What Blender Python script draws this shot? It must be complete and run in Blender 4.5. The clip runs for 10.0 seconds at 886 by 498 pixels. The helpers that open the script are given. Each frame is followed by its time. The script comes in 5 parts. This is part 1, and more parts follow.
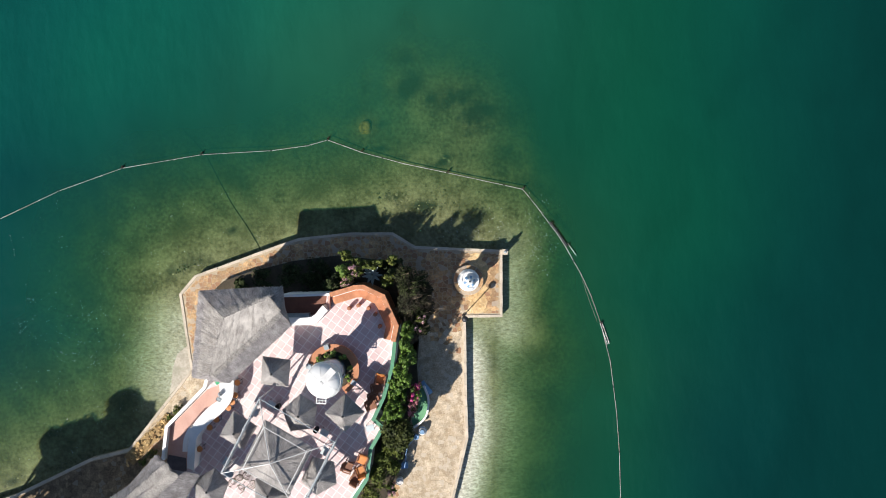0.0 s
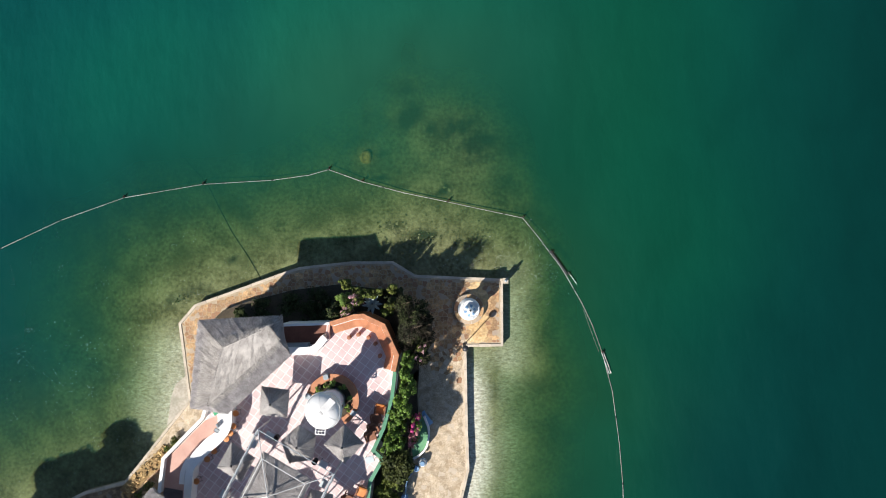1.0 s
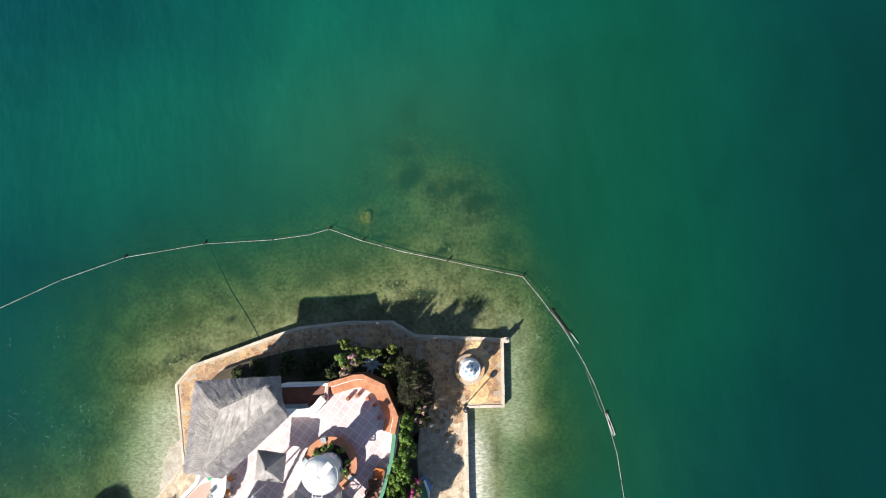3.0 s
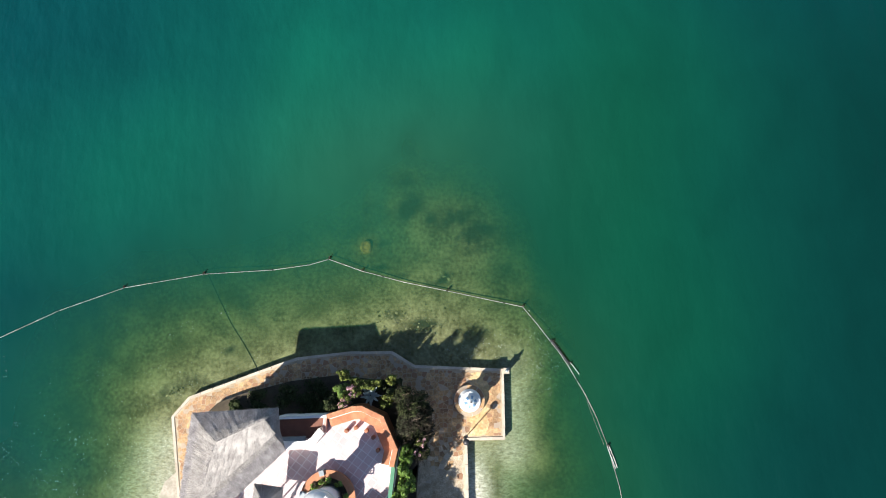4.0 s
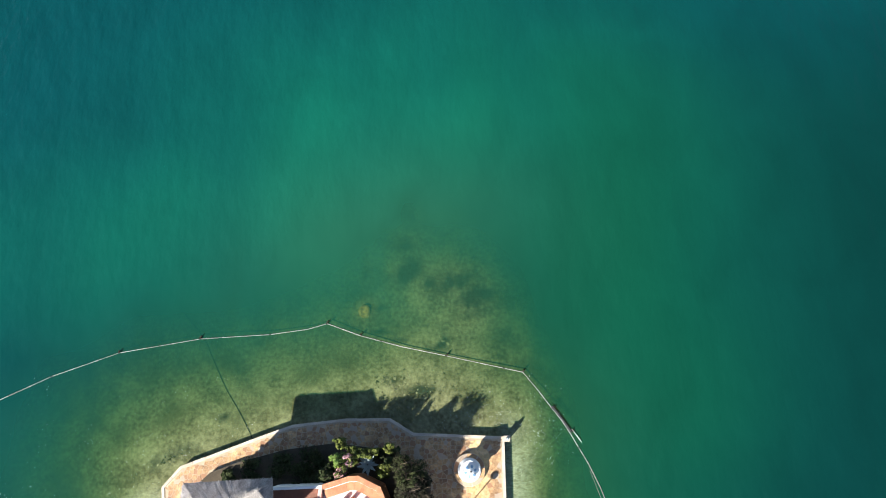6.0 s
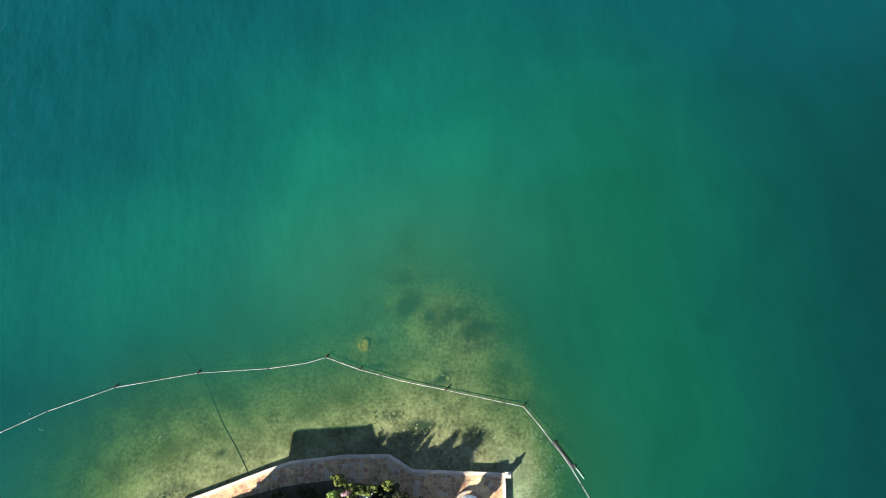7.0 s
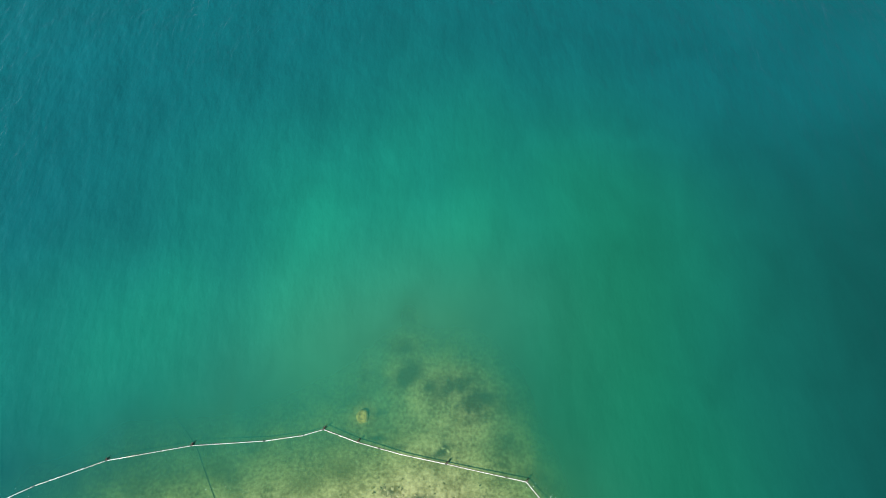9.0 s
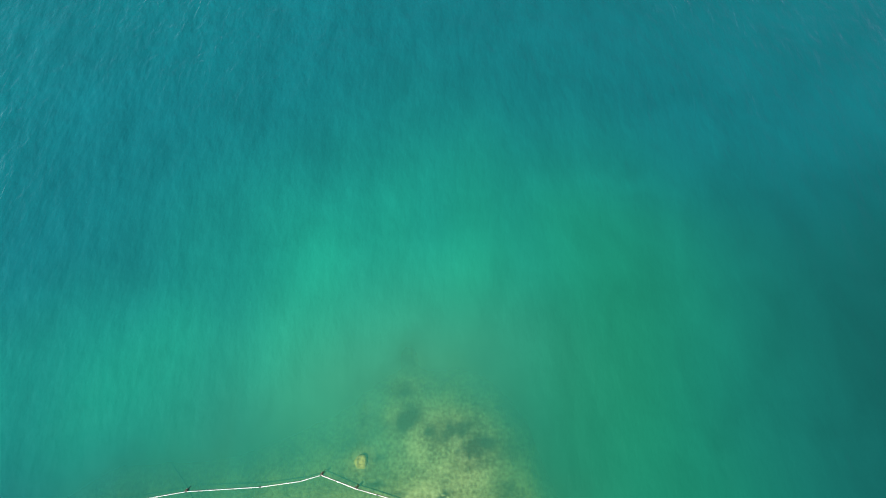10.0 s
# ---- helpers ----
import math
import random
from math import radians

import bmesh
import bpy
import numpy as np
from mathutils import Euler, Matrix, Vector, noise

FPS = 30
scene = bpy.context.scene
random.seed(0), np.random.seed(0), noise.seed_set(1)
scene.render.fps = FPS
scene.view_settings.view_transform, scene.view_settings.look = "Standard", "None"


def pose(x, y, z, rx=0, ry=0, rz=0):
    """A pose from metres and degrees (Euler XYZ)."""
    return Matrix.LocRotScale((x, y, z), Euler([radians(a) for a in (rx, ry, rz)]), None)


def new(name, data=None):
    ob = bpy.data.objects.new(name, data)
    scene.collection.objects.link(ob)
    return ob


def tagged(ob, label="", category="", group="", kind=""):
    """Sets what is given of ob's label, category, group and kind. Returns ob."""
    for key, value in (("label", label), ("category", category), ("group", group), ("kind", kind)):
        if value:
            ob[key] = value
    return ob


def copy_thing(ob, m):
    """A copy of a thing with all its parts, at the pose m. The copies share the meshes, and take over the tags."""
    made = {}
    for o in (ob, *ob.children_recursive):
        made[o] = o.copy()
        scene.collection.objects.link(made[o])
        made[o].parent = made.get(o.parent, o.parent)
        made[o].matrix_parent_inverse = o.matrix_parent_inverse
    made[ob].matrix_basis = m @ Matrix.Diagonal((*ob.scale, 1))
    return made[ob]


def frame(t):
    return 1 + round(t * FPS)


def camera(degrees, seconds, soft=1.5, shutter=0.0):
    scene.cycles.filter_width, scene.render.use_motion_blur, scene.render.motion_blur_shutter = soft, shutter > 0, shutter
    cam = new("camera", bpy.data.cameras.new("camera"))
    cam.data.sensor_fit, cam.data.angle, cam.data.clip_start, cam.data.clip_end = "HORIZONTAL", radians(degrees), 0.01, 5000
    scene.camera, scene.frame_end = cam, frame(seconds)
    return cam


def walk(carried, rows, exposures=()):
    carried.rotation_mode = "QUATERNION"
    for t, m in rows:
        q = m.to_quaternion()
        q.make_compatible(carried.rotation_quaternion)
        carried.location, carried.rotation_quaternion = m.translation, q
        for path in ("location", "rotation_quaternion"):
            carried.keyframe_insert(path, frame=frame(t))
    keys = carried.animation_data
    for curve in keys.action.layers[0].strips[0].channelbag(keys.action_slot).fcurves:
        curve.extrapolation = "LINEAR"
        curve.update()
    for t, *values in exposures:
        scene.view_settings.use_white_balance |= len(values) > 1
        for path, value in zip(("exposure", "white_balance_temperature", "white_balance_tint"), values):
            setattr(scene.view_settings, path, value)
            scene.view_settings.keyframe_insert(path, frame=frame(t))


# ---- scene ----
cam = camera(69.58, 10.0, soft=1.0)
EYE = (0.0, 0.0, 43.0)
# seconds, tilt from straight down, lean, turn
TURNS = [(0.0, 0.0, 0.0, 0.0), (0.5, 1.3, 0.02, -0.03), (1.0, 2.59, 0.03, -0.07), (1.5, 3.9, 0.05, -0.11),
         (2.0, 5.22, 0.06, -0.14), (2.5, 6.55, 0.06, -0.17), (4.0, 10.58, 0.02, -0.26), (4.5, 11.98, 0.0, -0.27),
         (5.0, 13.41, -0.02, -0.27), (5.5, 14.86, -0.05, -0.28), (7.0, 19.3, -0.07, -0.36), (7.5, 20.78, -0.09, -0.35),
         (8.0, 22.25, -0.08, -0.34), (8.5, 23.79, -0.08, -0.32), (9.0, 25.47, -0.07, -0.24), (9.5, 27.31, -0.06, -0.17),
         (10.0, 29.23, -0.09, -0.08)]
walk(cam, [(t, pose(*EYE, tilt, lean, turn)) for t, tilt, lean, turn in TURNS],
     exposures=[(0.0, 0.52), (2.5, 0.69), (4.0, 0.92), (5.5, 1.09), (7.5, 1.46), (8.5, 1.7), (9.5, 1.94), (10.0, 2.12)])

# ---- sky and sun ----
SUN_UP, SHADE = radians(40), radians(47)      # sun's height; way the shadows fall, from +x towards +y
world = bpy.data.worlds.new("sky")
scene.world = world
world.use_nodes = True
sky = world.node_tree.nodes.new("ShaderNodeTexSky")
sky.sky_type, sky.sun_disc = "NISHITA", False
sky.ozone_density, sky.dust_density = 3.0, 0.3
sky.sun_elevation, sky.sun_rotation = SUN_UP, radians(223)
back = world.node_tree.nodes["Background"]
back.inputs[1].default_value = 0.063
world.node_tree.links.new(sky.outputs[0], back.inputs[0])
sun = new("sun", bpy.data.lights.new("sun", "SUN"))
sun.data.energy, sun.data.angle, sun.data.color = 5.0, radians(0.53), (1.0, 0.95, 0.88)
sun_way = Vector((math.cos(SUN_UP) * math.cos(SHADE), math.cos(SUN_UP) * math.sin(SHADE), -math.sin(SUN_UP)))
sun.matrix_world = Matrix.Translation((-60, -60, 60)) @ sun_way.to_track_quat("-Z", "Y").to_matrix().to_4x4()


# ---- materials ----
def tree_of(name):
    mat = bpy.data.materials.new(name)
    mat.use_nodes = True
    nodes, links = mat.node_tree.nodes, mat.node_tree.links
    return mat, nodes, links, nodes["Principled BSDF"]


def stuff_mat(name, low, high, rough=0.8, scale=3.0, fine=30.0, bump=0.2, vary=0.25, stain=None, stain_scale=0.6, metal=0.0, depth=0.02, odd=None, sheen=0.5, grit=0.5, odd_share=0.1, rare=None):
    """Two colours by coarse and fine noise, piece-by-piece variation, stains of a third colour, fine relief."""
    mat, nodes, links, bsdf = tree_of(name)
    geo = nodes.new("ShaderNodeNewGeometry")
    coarse, grain = nodes.new("ShaderNodeTexNoise"), nodes.new("ShaderNodeTexNoise")
    coarse.inputs["Scale"].default_value, grain.inputs["Scale"].default_value = scale, fine
    coarse.inputs["Detail"].default_value, grain.inputs["Detail"].default_value = 4, 3
    links.new(geo.outputs["Position"], coarse.inputs["Vector"])
    links.new(geo.outputs["Position"], grain.inputs["Vector"])
    both = nodes.new("ShaderNodeMath")
    both.operation = "MULTIPLY_ADD"
    links.new(grain.outputs[0], both.inputs[0])
    both.inputs[1].default_value = grit
    links.new(coarse.outputs[0], both.inputs[2])
    ramp = nodes.new("ShaderNodeMapRange")
    ramp.inputs[1].default_value, ramp.inputs[2].default_value = 0.25 + grit / 2, 0.75 + grit / 2
    links.new(both.outputs[0], ramp.inputs[0])
    mix = nodes.new("ShaderNodeMix")
    mix.data_type = "RGBA"
    mix.inputs[6].default_value, mix.inputs[7].default_value = (*low, 1), (*high, 1)
    links.new(ramp.outputs[0], mix.inputs[0])
    colour = mix.outputs[2]
    if stain:
        spots, cut = nodes.new("ShaderNodeTexNoise"), nodes.new("ShaderNodeMapRange")
        spots.inputs["Scale"].default_value, spots.inputs["Detail"].default_value = stain_scale, 6
        links.new(geo.outputs["Position"], spots.inputs["Vector"])
        cut.inputs[1].default_value, cut.inputs[2].default_value, cut.inputs[4].default_value = 0.5, 0.68, 0.75
        links.new(spots.outputs[0], cut.inputs[0])
        over = nodes.new("ShaderNodeMix")
        over.data_type = "RGBA"
        over.inputs[7].default_value = (*stain, 1)
        links.new(colour, over.inputs[6])
        links.new(cut.outputs[0], over.inputs[0])
        colour = over.outputs[2]
    if vary:
        info, add = nodes.new("ShaderNodeObjectInfo"), nodes.new("ShaderNodeMath")
        links.new(info.outputs["Random"], add.inputs[0])
        links.new(geo.outputs["Random Per Island"], add.inputs[1])
        frac = nodes.new("ShaderNodeMath")
        frac.operation = "FRACT"
        links.new(add.outputs[0], frac.inputs[0])
        span = nodes.new("ShaderNodeMapRange")
        span.inputs[3].default_value, span.inputs[4].default_value = 1 - vary, 1 + vary
        links.new(frac.outputs[0], span.inputs[0])
        hue = nodes.new("ShaderNodeHueSaturation")
        links.new(colour, hue.inputs["Color"])
        links.new(span.outputs[0], hue.inputs["Value"])
        colour = hue.outputs[0]
    if odd:
        pick, other = nodes.new("ShaderNodeMath"), nodes.new("ShaderNodeMix")
        pick.operation, pick.inputs[1].default_value = "LESS_THAN", odd_share
        links.new(frac.outputs[0], pick.inputs[0])
        other.data_type, other.inputs[7].default_value = "RGBA", (*odd, 1)
        part_of = nodes.new("ShaderNodeMath")
        part_of.operation, part_of.inputs[1].default_value = "MULTIPLY", 0.62
        links.new(pick.outputs[0], part_of.inputs[0])
        links.new(part_of.outputs[0], other.inputs[0])
        links.new(colour, other.inputs[6])
        colour = other.outputs[2]
    if rare:
        few, third = nodes.new("ShaderNodeMath"), nodes.new("ShaderNodeMix")
        few.operation, few.inputs[1].default_value = "GREATER_THAN", 0.86
        links.new(frac.outputs[0], few.inputs[0])
        third.data_type, third.inputs[7].default_value = "RGBA", (*rare, 1)
        links.new(few.outputs[0], third.inputs[0])
        links.new(colour, third.inputs[6])
        colour = third.outputs[2]
    bsdf.inputs["Specular IOR Level"].default_value = sheen
    links.new(colour, bsdf.inputs["Base Color"])
    bsdf.inputs["Roughness"].default_value, bsdf.inputs["Metallic"].default_value = rough, metal
    if bump:
        relief = nodes.new("ShaderNodeBump")
        relief.inputs["Strength"].default_value, relief.inputs["Distance"].default_value = bump, depth
        links.new(both.outputs[0], relief.inputs["Height"])
        links.new(relief.outputs[0], bsdf.inputs["Normal"])
    return mat


# fine mottling is bed grain, with caustic light painted in as well
M_SEABED = stuff_mat("sand_and_algae", (0.12, 0.1, 0.045), (0.4, 0.35, 0.21), 0.95, 0.6, 4.5, 0.8, 0.0, (0.085, 0.075, 0.026), 0.35, depth=0.06, grit=0.9)
tree_nodes, tree_links = M_SEABED.node_tree.nodes, M_SEABED.node_tree.links
sand_share, sand_mix = tree_nodes.new("ShaderNodeAttribute"), tree_nodes.new("ShaderNodeMix")
sand_share.attribute_name, sand_mix.data_type = "sand", "RGBA"
base_in = tree_nodes["Principled BSDF"].inputs["Base Color"]
tree_links.new(base_in.links[0].from_socket, sand_mix.inputs[6])
# bright streaks in the sand are painted caustics, sunlight focused by ripples
sand_caustics, sand_caustic_tone = tree_nodes.new("ShaderNodeTexNoise"), tree_nodes.new("ShaderNodeMix")
sand_caustics.inputs["Scale"].default_value, sand_caustic_tone.data_type = 1.0, "RGBA"
sand_caustics.inputs["Detail"].default_value, sand_caustics.inputs["Distortion"].default_value = 3, 0.6
sand_lie, sand_span = tree_nodes.new("ShaderNodeMapping"), tree_nodes.new("ShaderNodeMapRange")
sand_lie.inputs["Scale"].default_value = (3.6, 7.4, 1.0)
sand_span.inputs[1].default_value, sand_span.inputs[2].default_value = 0.32, 0.68
sand_place = tree_nodes.new("ShaderNodeNewGeometry")
tree_links.new(sand_place.outputs["Position"], sand_lie.inputs[0])
tree_links.new(sand_lie.outputs[0], sand_caustics.inputs["Vector"])
tree_links.new(sand_caustics.outputs[0], sand_span.inputs[0])
tree_links.new(sand_span.outputs[0], sand_caustic_tone.inputs[0])
sand_caustic_tone.inputs[6].default_value, sand_caustic_tone.inputs[7].default_value = (0.36, 0.335, 0.26, 1), (0.78, 0.755, 0.67, 1)
tree_links.new(sand_caustic_tone.outputs[2], sand_mix.inputs[7])
tree_links.new(sand_share.outputs["Fac"], sand_mix.inputs[0])
# dark weed on the bed, with the boom's shadow painted in beside it
weed_shade_share, weed_shade_mix = tree_nodes.new("ShaderNodeAttribute"), tree_nodes.new("ShaderNodeMix")
weed_shade_share.attribute_name, weed_shade_mix.data_type, weed_shade_mix.inputs[7].default_value = "weed", "RGBA", (0.028, 0.03, 0.016, 1)
tree_links.new(sand_mix.outputs[2], weed_shade_mix.inputs[6])
weed_grain, weed_edge, weed_cut = tree_nodes.new("ShaderNodeTexNoise"), tree_nodes.new("ShaderNodeMath"), tree_nodes.new("ShaderNodeMapRange")
weed_grain.inputs["Scale"].default_value, weed_grain.inputs["Detail"].default_value, weed_grain.inputs["Roughness"].default_value = 1.3, 7, 0.7
tree_links.new(sand_place.outputs["Position"], weed_grain.inputs["Vector"])
weed_edge.operation = "ADD"
tree_links.new(weed_shade_share.outputs["Fac"], weed_edge.inputs[0])
tree_links.new(weed_grain.outputs[0], weed_edge.inputs[1])
weed_cut.inputs[1].default_value, weed_cut.inputs[2].default_value, weed_cut.inputs[4].default_value = 0.77, 1.28, 0.95
tree_links.new(weed_edge.outputs[0], weed_cut.inputs[0])
tree_links.new(weed_cut.outputs[0], weed_shade_mix.inputs[0])
tree_links.new(weed_shade_mix.outputs[2], base_in)
M_STONE = stuff_mat("flagstone", (0.29, 0.16, 0.075), (0.58, 0.385, 0.2), 0.85, 1.6, 8.0, 0.5, 0.36, (0.24, 0.13, 0.085), 1.3, depth=0.03, odd=(0.5, 0.42, 0.33), grit=0.9, odd_share=0.12, rare=(0.33, 0.18, 0.1))
# flagstone copy for the sunlit pier: sunshine is put into a brighter ochre
M_SUNNY_STONE = stuff_mat("sunny_flagstone", (0.42, 0.25, 0.1), (0.76, 0.56, 0.31), 0.85, 1.3, 7.0, 0.5, 0.16, (0.62, 0.42, 0.2), 1.0, depth=0.03, odd=(0.66, 0.5, 0.3), grit=0.9)
# flagstone copy for the lower quay: tree shade is put into its colour
M_SHADE_STONE = stuff_mat("shaded_stone", (0.11, 0.075, 0.042), (0.27, 0.19, 0.11), 0.9, 1.6, 8.0, 0.5, 0.4, (0.1, 0.07, 0.04), 1.1, depth=0.03, odd=(0.32, 0.27, 0.2), grit=0.9)
M_MORTAR = stuff_mat("mortar", (0.34, 0.265, 0.175), (0.51, 0.42, 0.3), 0.9, 2.0, 12.0, 0.3, 0.0)
M_COPING = stuff_mat("coping", (0.43, 0.36, 0.275), (0.6, 0.52, 0.42), 0.8, 1.5, 18.0, 0.2, 0.14)
M_WHITE = stuff_mat("whitewash", (0.72, 0.71, 0.69), (0.84, 0.83, 0.81), 0.7, 1.0, 20.0, 0.1, 0.03)
M_TILE = stuff_mat("terracotta_tile", (0.55, 0.4, 0.395), (0.69, 0.535, 0.53), 0.55, 2.0, 25.0, 0.1, 0.08, (0.7, 0.61, 0.58), 0.4)
M_GROUT = stuff_mat("white_grout", (0.78, 0.74, 0.72), (0.86, 0.83, 0.81), 0.8, 2.0, 25.0, 0.1, 0.0)
M_BRICK = stuff_mat("terracotta_brick", (0.42, 0.165, 0.08), (0.58, 0.27, 0.14), 0.75, 2.0, 25.0, 0.2, 0.1)
M_THATCH = stuff_mat("thatch", (0.22, 0.2, 0.196), (0.43, 0.4, 0.39), 0.95, 2.2, 14.0, 0.3, 0.28, sheen=0.2)
M_SOIL = stuff_mat("soil", (0.035, 0.028, 0.018), (0.09, 0.07, 0.045), 0.95, 1.5, 15.0, 0.5, 0.0)
M_GREEN = stuff_mat("green_paint", (0.07, 0.22, 0.13), (0.11, 0.3, 0.18), 0.5, 2.0, 20.0, 0.1, 0.05)


def water_mat():
    """Turbid sea: light lost on the way down to the bed by its depth, sediment that scatters, ripples that mirror the sky."""
    mat, nodes, links, bsdf = tree_of("sea_water")
    nodes.remove(bsdf)
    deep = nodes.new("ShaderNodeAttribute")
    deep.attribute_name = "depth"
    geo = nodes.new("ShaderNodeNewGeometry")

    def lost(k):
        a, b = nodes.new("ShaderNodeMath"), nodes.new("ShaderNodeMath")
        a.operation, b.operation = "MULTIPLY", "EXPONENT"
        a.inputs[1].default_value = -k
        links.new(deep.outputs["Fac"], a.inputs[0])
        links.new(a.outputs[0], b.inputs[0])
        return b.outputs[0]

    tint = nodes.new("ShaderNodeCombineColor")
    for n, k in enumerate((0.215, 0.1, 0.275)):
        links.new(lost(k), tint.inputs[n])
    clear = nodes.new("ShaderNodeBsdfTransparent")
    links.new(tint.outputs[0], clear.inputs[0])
    mud = nodes.new("ShaderNodeBsdfDiffuse")
    silt = nodes.new("ShaderNodeAttribute")
    silt.attribute_name = "silt"
    east = nodes.new("ShaderNodeAttribute")
    east.attribute_name = "east"
    open_sea, hue = nodes.new("ShaderNodeMix"), nodes.new("ShaderNodeMix")
    open_sea.data_type = hue.data_type = "RGBA"
    open_sea.inputs[6].default_value, open_sea.inputs[7].default_value = (0.0009, 0.033, 0.0365, 1), (0.0009, 0.026, 0.0235, 1)
    hue.inputs[7].default_value = (0.0033, 0.097, 0.058, 1)
    links.new(east.outputs["Fac"], open_sea.inputs[0])
    links.new(open_sea.outputs[2], hue.inputs[6])
    links.new(silt.outputs["Fac"], hue.inputs[0])
    moss, green = nodes.new("ShaderNodeAttribute"), nodes.new("ShaderNodeMix")
    moss.attribute_name, green.data_type = "moss", "RGBA"
    green.inputs[7].default_value = (0.002, 0.055, 0.03, 1)
    links.new(moss.outputs["Fac"], green.inputs[0])
    links.new(hue.outputs[2], green.inputs[6])
    # sky reflection put into the far water's own colour
    offing, blue = nodes.new("ShaderNodeAttribute"), nodes.new("ShaderNodeMix")
    offing.attribute_name, blue.data_type = "offing", "RGBA"
    blue.inputs[7].default_value = (0.001, 0.045, 0.051, 1)
    links.new(offing.outputs["Fac"], blue.inputs[0])
    links.new(green.outputs[2], blue.inputs[6])
    shoal, olive = nodes.new("ShaderNodeAttribute"), nodes.new("ShaderNodeMix")
    shoal.attribute_name, olive.data_type = "shoal", "RGBA"
    olive.inputs[7].default_value = (0.0115, 0.067, 0.029, 1)
    links.new(shoal.outputs["Fac"], olive.inputs[0])
    links.new(blue.outputs[2], olive.inputs[6])
    haze, pale = nodes.new("ShaderNodeAttribute"), nodes.new("ShaderNodeMix")
    haze.attribute_name, pale.data_type = "haze", "RGBA"
    pale.inputs[7].default_value = (0.014, 0.086, 0.049, 1)
    links.new(haze.outputs["Fac"], pale.inputs[0])
    links.new(olive.outputs[2], pale.inputs[6])
    # clouds of sediment, drawn out by the current
    drift, cloud, span, thick = (nodes.new("ShaderNode" + kind) for kind in ("Mapping", "TexNoise", "MapRange", "HueSaturation"))
    drift.inputs["Scale"].default_value, drift.inputs["Rotation"].default_value = (0.24, 0.15, 0.2), (0, 0, radians(-25))
    links.new(geo.outputs["Position"], drift.inputs[0])
    links.new(drift.outputs[0], cloud.inputs["Vector"])
    cloud.inputs["Scale"].default_value, cloud.inputs["Detail"].default_value, cloud.inputs["Distortion"].default_value = 1.0, 4, 0.5
    span.inputs[1].default_value, span.inputs[2].default_value, span.inputs[3].default_value, span.inputs[4].default_value = 0.3, 0.7, 0.92, 1.08
    links.new(cloud.outputs[0], span.inputs[0])
    links.new(span.outputs[0], thick.inputs["Value"])
    links.new(pale.outputs[2], thick.inputs["Color"])
    links.new(thick.outputs[0], mud.inputs[0])
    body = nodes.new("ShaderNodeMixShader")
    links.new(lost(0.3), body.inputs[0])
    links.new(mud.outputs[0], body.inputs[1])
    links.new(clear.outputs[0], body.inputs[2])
    # ripples at two sizes, longer across the wind
    heights = []
    for size, stretch, amount in ((0.42, 0.45, 1.0), (1.15, 0.5, 0.3)):
        frame_of = nodes.new("ShaderNodeMapping")
        frame_of.inputs["Rotation"].default_value = (0, 0, radians(-4))
        frame_of.inputs["Scale"].default_value = (size, size * stretch, size)
        links.new(geo.outputs["Position"], frame_of.inputs[0])
        wave = nodes.new("ShaderNodeTexNoise")
        wave.inputs["Scale"].default_value, wave.inputs["Detail"].default_value = 1.0, 3
        links.new(frame_of.outputs[0], wave.inputs["Vector"])
        heights.append((wave.outputs[0], amount))
    total = nodes.new("ShaderNodeMath")
    total.operation = "MULTIPLY_ADD"
    links.new(heights[1][0], total.inputs[0])
    total.inputs[1].default_value = heights[1][1]
    links.new(heights[0][0], total.inputs[2])
    # calm within the shelter of the shallows
    calm = nodes.new("ShaderNodeMapRange")
    calm.inputs[1].default_value, calm.inputs[2].default_value, calm.inputs[3].default_value = 2.5, 8.0, 0.0
    links.new(deep.outputs["Fac"], calm.inputs[0])
    relief = nodes.new("ShaderNodeBump")
    relief.inputs["Distance"].default_value = 0.3
    swell = nodes.new("ShaderNodeBump")
    swell.inputs["Distance"].default_value = 0.26
    open_wind, wind = nodes.new("ShaderNodeMath"), nodes.new("ShaderNodeMath")
    open_wind.operation, wind.operation = "MULTIPLY_ADD", "MULTIPLY"
    open_wind.inputs[1].default_value, open_wind.inputs[2].default_value = 1.0, 0.3
    links.new(offing.outputs["Fac"], open_wind.inputs[0])
    links.new(open_wind.outputs[0], wind.inputs[0])
    links.new(calm.outputs[0], wind.inputs[1])
    links.new(wind.outputs[0], swell.inputs["Strength"])
    links.new(total.outputs[0], swell.inputs["Height"])
    links.new(swell.outputs[0], mud.inputs["Normal"])
    links.new(calm.outputs[0], relief.inputs["Strength"])
    links.new(total.outputs[0], relief.inputs["Height"])
    cells = nodes.new("ShaderNodeTexNoise")
    cells.inputs["Scale"].default_value, cells.inputs["Detail"].default_value = 1.9, 1
    links.new(geo.outputs["Position"], cells.inputs["Vector"])
    small = nodes.new("ShaderNodeBump")
    small.inputs["Strength"].default_value, small.inputs["Distance"].default_value = 0.15, 0.06
    links.new(cells.outputs[0], small.inputs["Height"])
    links.new(relief.outputs[0], small.inputs["Normal"])
    # sparse steeper crests, in patches
    lie, crest, rise, gust, patch, peak = (nodes.new("ShaderNode" + kind) for kind in ("Mapping", "TexNoise", "MapRange", "TexNoise", "MapRange", "Bump"))
    lie.inputs["Scale"].default_value = (0.95, 0.36, 1.0)
    lie.inputs["Rotation"].default_value = (0, 0, radians(-6))
    links.new(geo.outputs["Position"], lie.inputs[0])
    links.new(lie.outputs[0], crest.inputs["Vector"])
    crest.inputs["Scale"].default_value, crest.inputs["Detail"].default_value, crest.inputs["Distortion"].default_value = 1.0, 2, 0.8
